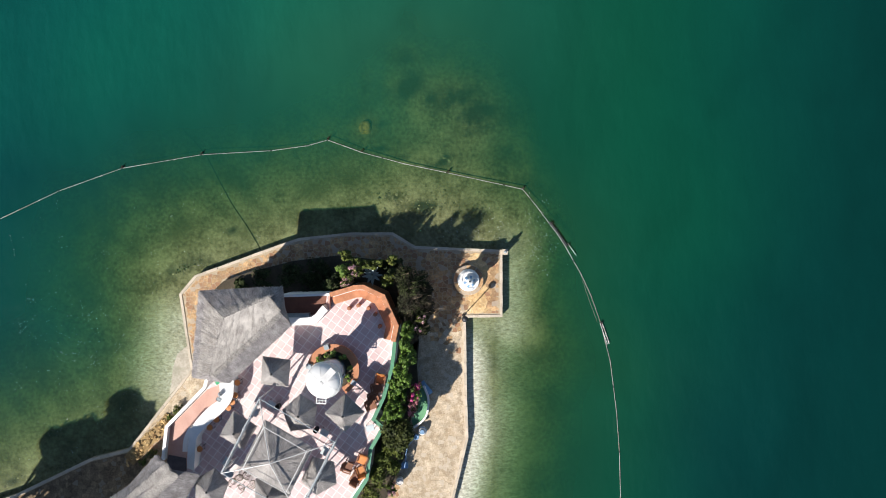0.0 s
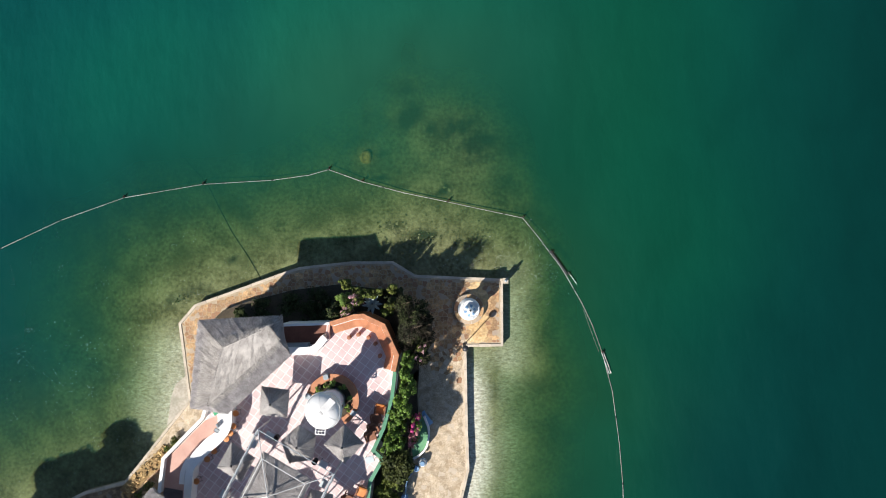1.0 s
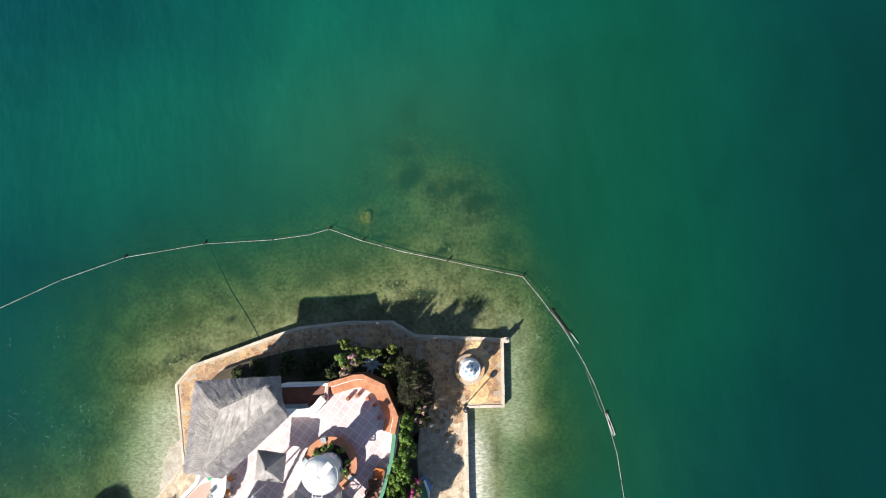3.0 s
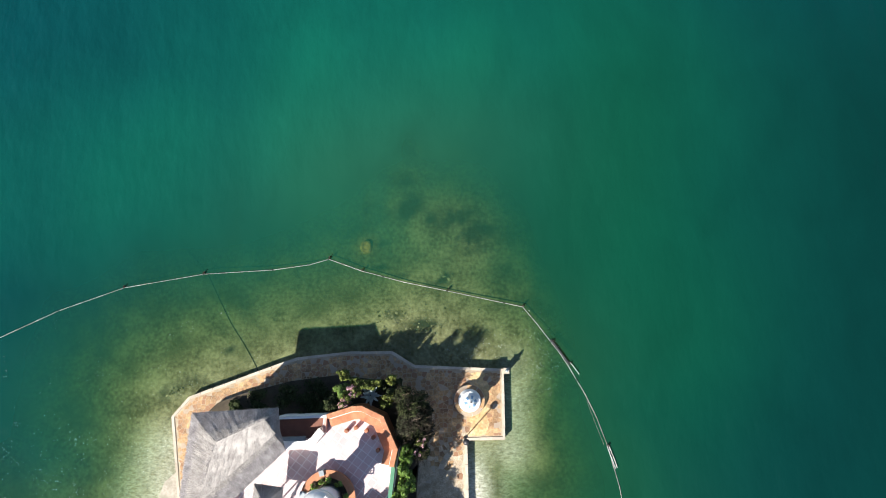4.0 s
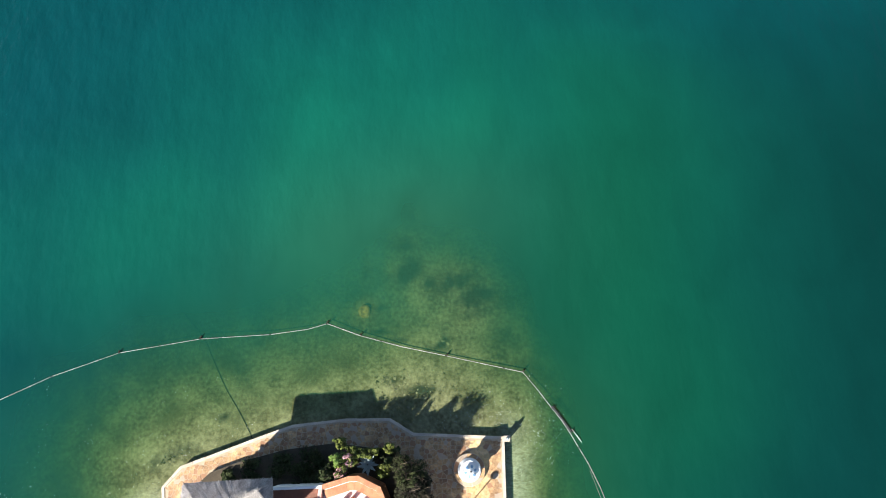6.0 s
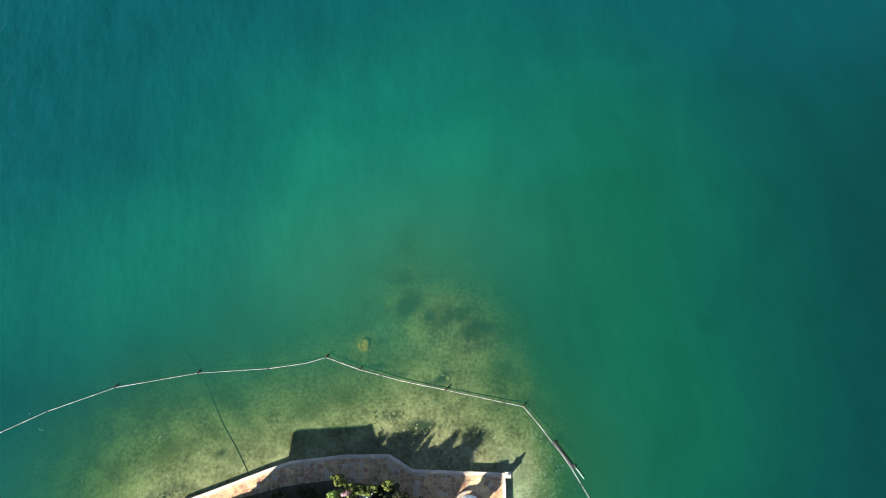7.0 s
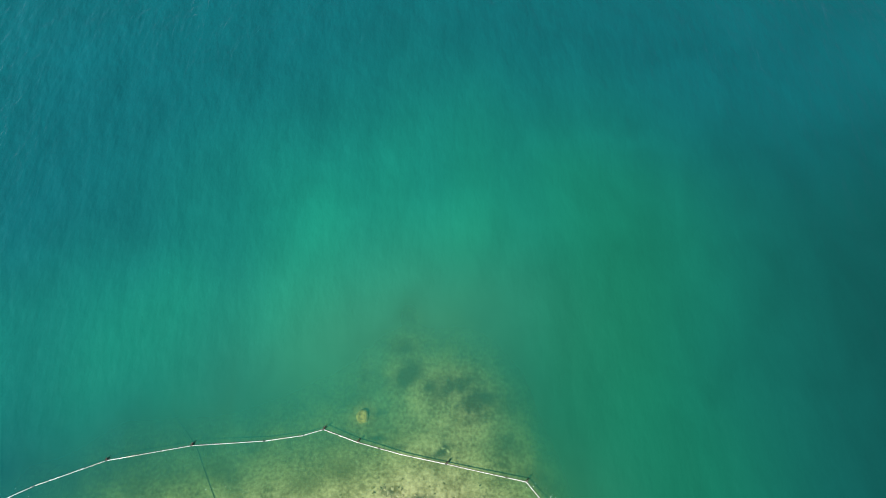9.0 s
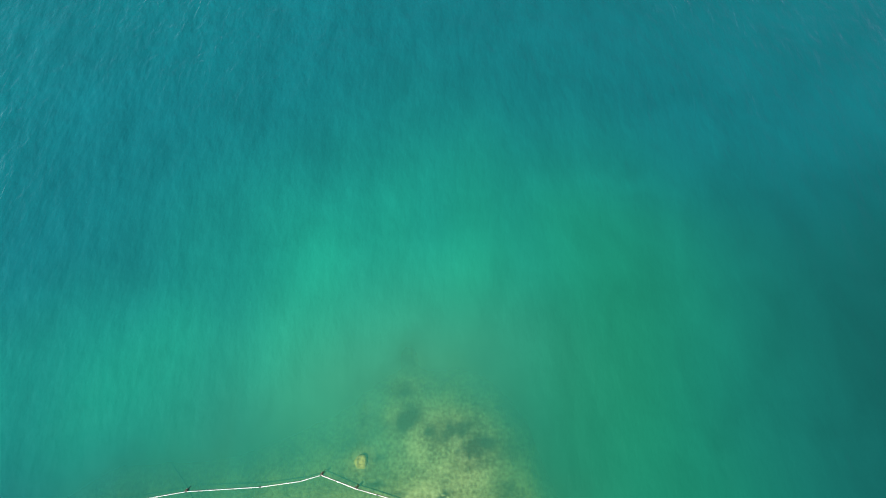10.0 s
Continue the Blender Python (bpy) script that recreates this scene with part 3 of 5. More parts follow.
M_WEED = stuff_mat("weed", (0.15, 0.13, 0.058), (0.27, 0.23, 0.11), 0.9, 2.0, 10.0, 0.0, 0.4)
M_CANVAS = stuff_mat("grey_canvas", (0.3, 0.31, 0.32), (0.5, 0.51, 0.52), 0.8, 3.0, 25.0, 0.3, 0.1)
# kiosk white with the blue of sky-lit shade mixed into its colour
M_SKYLIT = stuff_mat("skylit_limewash", (0.54, 0.65, 0.8), (0.64, 0.74, 0.87), 0.6, 1.2, 18.0, 0.1, 0.03)
M_CLAY = stuff_mat("dark_clay", (0.3, 0.12, 0.065), (0.44, 0.2, 0.11), 0.7, 3.0, 20.0, 0.15, 0.15)
M_PLASTER = stuff_mat("pink_plaster", (0.52, 0.3, 0.24), (0.64, 0.4, 0.33), 0.75, 1.2, 18.0, 0.1, 0.05)

# ---- quay ----
quay = tagged(new("pavement", mesh_of("pavement", prism(QUAY, -3.0, QUAY_Z), M_MORTAR)), "stone-paved quay round the terrace", "pavement", kind="structure")
part("bed_joint", prism([(-1.58, -8.06), (-0.34, -6.93), (1.36, -5.05), (1.51, -9.75), (1.62, -12.58), (0.60, -16.68), (-1.09, -24.07), (-8.44, -24.07), (-3.54, -16.53), (-2.22, -12.01)], QUAY_Z, QUAY_Z + 0.003), stuff_mat("pale_mortar", (0.48, 0.38, 0.27), (0.66, 0.56, 0.43), 0.9, 2.0, 14.0, 0.3, 0.0), quay, "pale mortar bed")
part("bed_joint", prism([(-16.80, -8.06), (-15.52, -8.55), (-15.89, -9.38), (-18.34, -11.90), (-19.66, -12.01)], QUAY_Z, QUAY_Z + 0.003), M_PALE, quay, "pale sandy mortar bed")
# joint bed under those stones, with the same shade painted in
part("bed_joint", prism([(-36.9, -23.9), (-36.9, -19.5), (-31.79, -17.7), (-28.59, -16.65), (-23.50, -14.2), (-20.9, -13.55), (-19.9, -12.4), (-19.0, -14.2), (-24.5, -19.5), (-26, -23.9)], QUAY_Z, QUAY_Z + 0.003), M_SHADE_STONE, quay, "joints darkened for the shade of the trees")
part("coping_bed", band(QUAY[1:-1], 0.0, 0.15, 0.1, QUAY_Z + 0.02), M_COPING, quay, "mortar under the coping")
rng_cope = random.Random(91)
for (ax, ay), (bx, by) in zip(QUAY[1:-1], QUAY[2:-1]):
    a, b = Vector((ax, ay)), Vector((bx, by))
    way, count = (b - a).normalized(), max(1, round((b - a).length / 0.75))
    across = Vector((way.y, -way.x))
    for k in range(count):
        p, q = a.lerp(b, k / count) + way * 0.003, a.lerp(b, (k + 1) / count) - way * 0.003
        out, inn = -0.012 + rng_cope.uniform(-0.012, 0.006), 0.155 + rng_cope.uniform(-0.012, 0.012)
        ring = [p + across * out, q + across * out, q + across * inn, p + across * inn]
        part("coping_stone", prism([(v.x, v.y) for v in ring], QUAY_Z - 0.1, QUAY_Z + 0.05 + rng_cope.uniform(-0.006, 0.006), 0.012), M_COPING, quay)

part("ledge", prism([(-17.2, -6.5), (-17.9, -7.1), (-18.2, -7.96), (-18.3, -9.1), (-18.46, -9.87), (-17.98, -9.4), (-17.0, -8.23), (-17.1, -7.2)], -1.0, 0.02), stuff_mat("silted_concrete", (0.34, 0.3, 0.24), (0.52, 0.47, 0.39), 0.9, 1.4, 7.0, 0.4, 0.0, (0.3, 0.29, 0.214), 1.2, grit=0.9), quay, "pale worn concrete ledge at the waterline")

# ---- garden beds ----
GARDEN_N = [(-15.37, -2.95), (-14.51, -2.13), (-12.83, -1.53), (-9.85, -0.78), (-6.86, -0.41), (-3.88, -0.78), (-1.83, -1.83), (-0.71, -2.76), (-0.82, -4.44), (-1.57, -5.56), (-1.83, -7.42), (-2.57, -7.42), (-3.13, -4.44), (-5.37, -2.95), (-10.60, -3.32)]
GARDEN_E = [(-3.13, -7.42), (-1.57, -5.93), (-1.72, -7.80), (-1.64, -9.29), (-2.09, -10.41), (-2.20, -11.90), (-2.31, -13.39), (-3.13, -14.89), (-3.51, -16.01), (-5.37, -19.36), (-7.24, -19.36), (-5.00, -15.26), (-4.81, -13.02), (-4.07, -11.71), (-4.48, -11.23), (-3.51, -9.29)]
for bed in (GARDEN_N, GARDEN_E):
    tagged(new("ground", mesh_of("ground", prism(bed, 0.3, 0.9), M_SOIL)), "dark garden soil behind low stone kerbs", "soil", kind="structure")

# ---- terrace ----
terrace = tagged(new("terrace", mesh_of("terrace", prism(TERRACE, 0.3, TERRACE_Z), M_GROUT)), "raised terrace laid with pink terracotta tiles", "terrace", kind="structure")
BENCH = [(-6.98, -2.67), (-5.49, -2.22), (-4.90, -2.19), (-3.58, -2.81), (-2.71, -4.72), (-2.92, -5.73)]
bench = thing("parapet_bench", "terracotta-tiled parapet with a built-in bench, white joints", "bench")
part("parapet", band(BENCH, 0.0, 0.3, 0.5, TERRACE_Z + 0.8), M_BRICK, bench)
part("seat", band(BENCH, -0.3, 0.8, TERRACE_Z, TERRACE_Z + 0.45), M_BRICK, bench)
part("joint", band(BENCH, -0.305, 0.345, TERRACE_Z + 0.3, TERRACE_Z + 0.455), M_WHITE, bench, "white tile joint")
for (ax, ay), (bx, by) in zip(BENCH, BENCH[1:]):
    start, end = Vector((ax, ay, 0)), Vector((bx, by, 0))
    way = (end - start).normalized()
    across = Vector((way.y, -way.x, 0))
    for near, far, z in ((0.01, 0.29, TERRACE_Z + 0.8), (0.36, 0.78, TERRACE_Z + 0.45)):
        cut0, cut1 = (0.0 if (ax, ay) == BENCH[0] else far * 0.35), (0.0 if (bx, by) == BENCH[-1] else far * 0.35)
        span = (end - start).length - cut0 - cut1
        count = max(1, round(span / 0.17))
        for k in range(count):
            p, q = start + way * (cut0 + span * k / count + 0.005), start + way * (cut0 + span * (k + 1) / count - 0.005)
            corners = [p + across * near, q + across * near, q + across * far, p + across * far]
            part("tile", prism([(v.x, v.y) for v in corners], z - 0.02, z + 0.016), M_BRICK, bench)
EDGE = [(-2.91, -5.78), (-3.08, -7.33), (-3.61, -9.25), (-4.21, -10.55), (-3.64, -11.08), (-4.42, -12.48), (-4.66, -14.33), (-5.82, -16.09)]
rail = thing("green_parapet", "low green-painted parapet along the terrace edge", "parapet")
part("wall", band(EDGE, 0.0, 0.16, 0.5, TERRACE_Z + 0.38), M_WHITE, rail)
part("cap", band(EDGE, 0.03, 0.2, TERRACE_Z + 0.38, TERRACE_Z + 0.45), M_GREEN, rail, "green cap")

# ---- bar at the west edge ----
west = thing("white_wall", "whitewashed wall round the bar", "wall")
part("wall", band([(-14.46, -7.69), (-14.74, -8.67), (-17.09, -11.09), (-17.31, -13.13)], 0.0, 0.2, 0.6, 3.4), M_WHITE, west)
BAR_OUT = smooth_line([(-12.79, -7.69), (-12.82, -8.93), (-13.24, -9.72), (-14.17, -10.58), (-14.96, -11.41), (-15.10, -12.13), (-15.20, -13.48)], 5)
BAR_IN = smooth_line([(-13.65, -8.17), (-13.69, -9.14), (-14.37, -9.72), (-15.20, -10.65), (-15.51, -11.65), (-15.58, -12.38), (-15.62, -13.38)], 5)
BAR_FACE = [[(p[0] + (q[0] - p[0]) * 0.08, p[1] + (q[1] - p[1]) * 0.08) for p, q in zip(*pair)] for pair in ((BAR_OUT, BAR_IN), (BAR_IN, BAR_OUT))]
bar = thing("bar_counter", "curved white bar counter on the terrace", "counter")
part("front", prism(BAR_FACE[0] + BAR_FACE[1][::-1], TERRACE_Z, 4.0), M_WHITE, bar)
part("worktop", prism(BAR_OUT + BAR_IN[::-1], 4.0, 4.1), M_WHITE, bar)
SHELF = smooth_line([(-15.57, -11.03), (-15.89, -11.77), (-15.96, -12.53)], 5)
part("shelf", band(SHELF, 0.14, 0.14, TERRACE_Z, 3.6), M_WHITE, bar)
part("bar_floor", prism([(-14.81, -8.82), (-17.14, -11.19), (-17.29, -13.14), (-16.08, -13.78), (-16.01, -12.36), (-15.30, -11.12), (-13.88, -9.60), (-13.67, -8.39)], TERRACE_Z + 0.004, TERRACE_Z + 0.03), M_PLASTER, bar, "pink floor behind the bar")
# flat slab on the floor: the stair's shade is painted, no opening is cut
part("stair_opening", prism([(-17.2, -12.9), (-17.3, -13.3), (-16.92, -14.05), (-16.07, -13.91), (-16.1, -13.1)], TERRACE_Z + 0.03, TERRACE_Z + 0.05), stuff_mat("stair_shade_tone", (0.07, 0.06, 0.065), (0.12, 0.1, 0.105), 0.95, sheen=0.0), bar, "dark slab painting the shade at the stair")
towel = part("bar_towel", box(-0.12, 0.12, -0.14, 0.14, 0, 0.04, bevel=0.015), stuff_mat("green_cloth", (0.05, 0.4, 0.18), (0.1, 0.5, 0.25), 0.9), at=pose(*(-13.77, -8.12), 4.1, 0, 0, 30))
tagged(towel, "bright green cloth on the bar counter", "cloth")

tap = thing("beer_tap", "small grey steel tap on the bar counter", "tap", at=pose(*(-13.58, -8.85), 4.1, 0, 0, 25))
part("column", box(-0.05, 0.05, -0.12, 0.12, 0, 0.28, bevel=0.015), M_SLATE, tap)
for y in (-0.07, 0.07):
    part("spout", tube([(0.04, y, 0.22), (0.14, y, 0.22), (0.15, y, 0.14)], 0.014, 6), M_STEEL, tap)
    part("handle", tube([(0, y, 0.28), (0.03, y, 0.4)], 0.014, 6), M_DARK, tap)
tray = thing("serving_tray", "grey tray lying on the bar counter", "tray", at=pose(*(-13.68, -9.18), 4.1, 0, 0, -30))
part("plate", box(-0.14, 0.14, -0.1, 0.1, 0, 0.012), M_SLATE, tray)
part("rim", band([(-0.14, -0.1), (0.14, -0.1), (0.14, 0.1), (-0.14, 0.1)], 0.008, 0.008, 0.002, 0.03, closed=True), M_DARK, tray)

# ---- sunken stair nook at the north edge ----
nook = thing("stair_nook", "small white-walled nook with a terracotta floor", "wall")
part("wall", band([(-10.03, -2.82), (-7.00, -2.72)], 0.0, 0.16, 0.6, 3.7), M_WHITE, nook)
part("side_wall", band([(-7.07, -2.82), (-7.14, -3.73)], 0.1, 0.03, TERRACE_Z, 3.65), M_PLASTER, nook)
part("bench_wall", band(smooth_line([(-9.84, -4.44), (-8.28, -4.40), (-7.76, -4.19), (-7.41, -3.78), (-7.24, -3.60)], 4), 0.2, 0.25, TERRACE_Z, 3.9), M_WHITE, nook)
# the roof's shade over the nook is painted into this floor colour
part("nook_floor", prism([(-10.13, -3.01), (-7.30, -2.94), (-7.44, -4.07), (-10.13, -4.22)], TERRACE_Z + 0.004, TERRACE_Z + 0.03), stuff_mat("shaded_terracotta", (0.15, 0.06, 0.04), (0.24, 0.1, 0.065), 0.7, 2.0, 20.0, 0.15, 0.0), nook, "terracotta floor darkened for the shade of the roof")
part("shelf", prism([(-9.80, -4.03), (-8.30, -3.99), (-8.30, -4.24), (-9.80, -4.27)], TERRACE_Z + 0.03, 3.5), M_SLATE, nook, "grey stone shelf")


# ---- thatch ----
def thatch_strips(bm, a, b, ridge_a, ridge_b, count, rng, width=0.018, over=0.09, lift=0.055, upper=0.0, lower=1.0, length=0.9):
    """Straws laid down a roof face between an eave (a to b) and its ridge."""
    a, b, ridge_a, ridge_b = Vector(a), Vector(b), Vector(ridge_a), Vector(ridge_b)
    up = (b - a).cross(ridge_a - a if (ridge_a - a).length > 0.1 else ridge_b - a).normalized()
    up = up if up.z > 0 else -up
    verts, faces = [], []
    for _ in range(count):
        u, s = rng.random(), upper + (lower - upper) * rng.random() ** 0.8
        top_edge, low_edge = ridge_a.lerp(ridge_b, u), a.lerp(b, u)
        way = low_edge - top_edge
        span = way.length
        if span < 0.05:
            continue
        start = top_edge.lerp(low_edge, max(0.0, s - length / span * rng.uniform(0.5, 1.0)))
        end = top_edge.lerp(low_edge, min(s, 1.0)) + way.normalized() * (over * rng.random() ** 2 if s > 0.9 else 0)
        tuft = noise.noise(Vector((u * (b - a).length * 2.6 + a.x, s * span * 1.3 + a.y, 4.0)))
        swing = (b - a).normalized() * (rng.gauss(0, 0.05) + 0.1 * tuft)
        side = way.normalized().cross(up) * width * rng.uniform(0.5, 1.3)
        puff = lift * (1 + 0.7 * noise.noise(Vector((u * (b - a).length * 3.4 + a.y, s * span * 1.6 + a.x, 9.0))))
        h0, h1 = puff * rng.uniform(0.1, 0.6), puff * rng.uniform(0.4, 1.7)
        for p in (start - side * 0.5 + up * h0, start + side * 0.5 + up * h0, end + swing + side * 0.4 + up * h1, end + swing - side * 0.4 + up * h1):
            verts.append(bm.verts.new(p))
        faces.append(bm.faces.new(verts[-4:]))
    return bm


def hip_roof(name, label, eaves, ridge, faces, rng, density=2100, thickness=0.22, lift=0.045):
    """A thatched roof: a thick shell, straws over it and a smooth paler top. faces: pairs of eave corners and ridge ends."""
    top = thing(name, label, "roof")
    shell = bmesh.new()
    low = [shell.verts.new((x, y, z - thickness)) for x, y, z in eaves]
    rim = [shell.verts.new((x, y, z - 0.06)) for x, y, z in eaves]
    crest = [shell.verts.new((x, y, z - 0.16)) for x, y, z in ridge]
    for i in range(len(eaves)):
        j = (i + 1) % len(eaves)
        shell.faces.new((low[i], low[j], rim[j], rim[i]))
    for i, j, p, q in faces:
        shell.faces.new(list(dict.fromkeys((rim[i], rim[j], crest[q], crest[p]))))
    shell.faces.new(list(reversed(low)))
    bmesh.ops.recalc_face_normals(shell, faces=shell.faces)
    part("shell", shell, M_THATCH, top)
    straw, pale = bmesh.new(), bmesh.new()
    for i, j, p, q in faces:
        a, b, c, d = Vector(eaves[i]), Vector(eaves[j]), Vector(ridge[q]), Vector(ridge[p])
        area = 0.5 * ((b - a).cross(c - a).length + (c - a).cross(d - a).length)
        thatch_strips(straw, a, b, d, c, int(area * density), rng, lift=lift)
    part("straw", straw, M_THATCH, top, "grey frayed straw")["kind"] = "stuff"
    return top, pale


def xyz(points, z):
    return [(x, y, z) for x, y in points]


rng = random.Random(4)
eaves = xyz([(-14.28, -2.45), (-9.42, -2.21), (-9.29, -3.47), (-8.92, -4.50), (-12.49, -7.83), (-14.68, -7.50)], 5.7)
ridge = [(*(-12.48, -3.94), 6.6), (*(-9.98, -2.79), 6.45), (*(-9.46, -3.61), 6.3), (*(-13.47, -7.26), 6.1)]
big_roof, pale = hip_roof("thatched_roof", "large grey thatched hip roof of the terrace house, paler on its top", eaves, ridge,
                          [(0, 1, 0, 1), (1, 2, 1, 2), (2, 3, 2, 2), (3, 4, 2, 3), (4, 5, 3, 3), (5, 0, 3, 0)], rng)
crown = bmesh.new()
cv = [crown.verts.new(Vector(p) + Vector((0, 0, 0.03))) for p in ridge]
crown.faces.new((cv[0], cv[1], cv[2]))
crown.faces.new((cv[0], cv[2], cv[3]))
bmesh.ops.recalc_face_normals(crown, faces=crown.faces)
part("ridge_cap", crown, M_STRAW, big_roof, "pale flattened straw")
thatch_strips(pale, ridge[3], ridge[2], ridge[0], ridge[1], 16000, rng, 0.018, 0.12, 0.03)
for i, j, p, q, reach, count in ((5, 0, 3, 0, 0.75, 2600), (0, 1, 0, 1, 0.3, 900), (3, 4, 2, 3, 0.3, 900)):
    thatch_strips(pale, eaves[i], eaves[j], ridge[p], ridge[q], int(count * 1.5), rng, 0.018, 0.0, 0.075, 0.0, reach, 0.7)
part("cap_straw", pale, M_STRAW, big_roof)["kind"] = "stuff"
part("wall", prism([(-13.7, -3.05), (-10.3, -2.95), (-9.95, -4.05), (-12.69, -7.34), (-14.2, -7.11)], 0.6, 5.5), M_WHITE, big_roof, "white house wall under the eaves")

eaves = xyz([(-16.88, -12.13), (-16.08, -13.03), (-14.36, -13.33), (-15.09, -14.59), (-16.42, -19.24), (-25.39, -19.51), (-22.23, -16.42), (-18.41, -13.86)], 5.5)
ridge = [(*(-15.60, -12.71), 6.4), (*(-17.93, -14.63), 6.8), (*(-21.14, -17.61), 6.8)]
low_roof, pale = hip_roof("thatched_roof", "grey thatched roof with a pale straw ridge", eaves, ridge,
                          [(0, 1, 0, 0), (1, 2, 0, 0), (2, 3, 0, 1), (3, 4, 1, 2), (4, 5, 2, 2), (5, 6, 2, 2), (6, 7, 2, 1), (7, 0, 1, 0)], rng, 1500, lift=0.03)
for side in (-1, 1):
    out = Vector((0.34 * side, -0.41 * side, -0.1))
    thatch_strips(pale, Vector(ridge[0]) + out, Vector(ridge[2]) + out, Vector(ridge[0]) + Vector((0, 0, 0.12)), Vector(ridge[2]) + Vector((0, 0, 0.12)), 8000, rng, 0.028, 0.1, 0.03)
part("ridge_cap", pale, M_STRAW, low_roof, "pale straw ridge")
part("wall", prism([(-16.80, -13.84), (-15.46, -14.24), (-16.97, -18.15), (-21.35, -18.15), (-18.49, -15.05)], 0.6, 5.0), M_WHITE, low_roof, "white wall under the eaves")


# ---- palm parasols ----
def parasol(rng, radius=1.12, rise=0.78, eave=1.9, corners=6):
    """A straw parasol: a pole, a hub, ribs and a shaggy many-sided crown."""
    top = thing("straw_parasol", "grey straw parasol on a wooden pole", "parasol", "parasols on the terrace")
    part("pole", tube([(0, 0, 0), (0.01, 0, eave + rise - 0.1)], 0.045, 8), M_BARK, top)
    rim = []
    for k in range(corners):
        a = 2 * math.pi * k / corners + rng.uniform(-0.1, 0.1)
        rim.append(Vector((radius * rng.uniform(0.94, 1.08) * math.cos(a), radius * rng.uniform(0.94, 1.08) * math.sin(a), eave + rng.uniform(-0.06, 0.06))))
    tip = Vector((0, 0, eave + rise))
    shell, straw = bmesh.new(), bmesh.new()
    low = [shell.verts.new(p - Vector((0, 0, 0.1))) for p in rim]
    up = [shell.verts.new(p) for p in rim]
    peak = shell.verts.new(tip)
    under = shell.verts.new(tip - Vector((0, 0, 0.12)))
    for k in range(corners):
        j = (k + 1) % corners
        shell.faces.new((up[k], up[j], peak))
        shell.faces.new((low[j], low[k], under))
        shell.faces.new((low[k], low[j], up[j], up[k]))
        thatch_strips(straw, rim[k], rim[j], tip, tip, 950, rng, 0.019, 0.11, 0.035, length=0.8)
        part("rib", tube([rim[k] * 0.97 - Vector((0, 0, 0.13)), tip - Vector((0, 0, 0.16))], 0.02, 5), M_BARK, top)
    bmesh.ops.recalc_face_normals(shell, faces=shell.faces)
    part("crown", shell, M_REED, top)
    part("straw", straw, M_REED, top)["kind"] = "stuff"
    part("hub", turned([(0.07, eave + rise - 0.06), (0.07, eave + rise + 0.03), (0.03, eave + rise + 0.07)], 8), M_DARK, top, "dark pole end")
    return top


kinds = [parasol(random.Random(20 + k), corners=c) for k, c in enumerate((5, 4, 5))]
PARASOLS = [((-10.05, -7.34), 1, 41), ((-12.26, -10.84), 1, 15), ((-8.49, -9.82), 2, 23), ((-5.88, -9.82), 1, 92), ((-7.34, -13.52), 0, 190),
            ((-13.85, -14.25), 2, 10), ((-10.28, -14.51), 0, 70)]
used = set()
for place, k, turn in PARASOLS:
    m = pose(*place, TERRACE_Z + 0.02, 0, 0, turn)
    if k in used:
        copy_thing(kinds[k], m)
    else:
        kinds[k].matrix_basis = m
        used.add(k)

# ---- steel frame with the square straw roof ----
APEX = Vector((*(-9.84, -12.19), 6.7))
POSTS = [Vector((*p, 5.95)) for p in [(-10.67, -8.70), (-6.27, -11.23), (-8.44, -15.50), (-12.87, -13.03)]]
MID = [APEX.lerp(p, 0.56) for p in POSTS]
frame_thing = thing("steel_pergola", "white steel frame over a square straw roof", "pergola")
for k in range(4):
    j = (k + 1) % 4
    part("post", tube([(POSTS[k].x, POSTS[k].y, TERRACE_Z), POSTS[k]], 0.045, 8), M_STEEL, frame_thing)
    part("rafter", tube([APEX + Vector((0, 0, 0.1)), POSTS[k]], 0.032, 6), M_STEEL, frame_thing)
    part("beam", tube([POSTS[k], POSTS[j]], 0.026, 6), M_SLATE, frame_thing)
    part("purlin", tube([MID[k] + Vector((0, 0, 0.05)), MID[j] + Vector((0, 0, 0.05))], 0.028, 6), M_STEEL, frame_thing)
for k in (1, 3):
    a, b = POSTS[k], POSTS[(k + 1) % 4]
    run = [a.lerp(b, u) + Vector((0.03 * noise.noise(Vector((u * 9, k, 0))), 0.03 * noise.noise(Vector((u * 9, k, 5))), -0.12)) for u in (i / 24 for i in range(25))]
    roll = part("rolled_awning", tube(run, [0.085 + 0.03 * noise.noise(Vector((i * 0.9, k, 2))) for i in range(25)], 10), M_CANVAS, frame_thing, "grey rolled-up canvas awning", smooth=True)
    for i in range(2, 24, 4):
        part("strap", tube([run[i] - (b - a).normalized() * 0.02, run[i] + (b - a).normalized() * 0.02], 0.125, 10), M_STEEL, roll)
straw, shell = bmesh.new(), bmesh.new()
tip = APEX - Vector((0, 0, 0.15))
rim = [APEX.lerp(p, 0.64) - Vector((0, 0, 0.42)) for p in POSTS]
peak, ring = shell.verts.new(tip), [shell.verts.new(p) for p in rim]
for k in range(4):
    j = (k + 1) % 4
    shell.faces.new((ring[k], ring[j], peak))
    thatch_strips(straw, rim[k], rim[j], tip, tip, 3200, rng, 0.02, 0.06, 0.035)
shell.faces.new(list(reversed(ring)))
bmesh.ops.recalc_face_normals(shell, faces=shell.faces)
part("straw_roof", shell, M_REED, frame_thing)
part("straw", straw, M_REED, frame_thing)["kind"] = "stuff"

# ---- domed kiosk and its planter ring ----
KX, KY = (-6.81, -7.51)
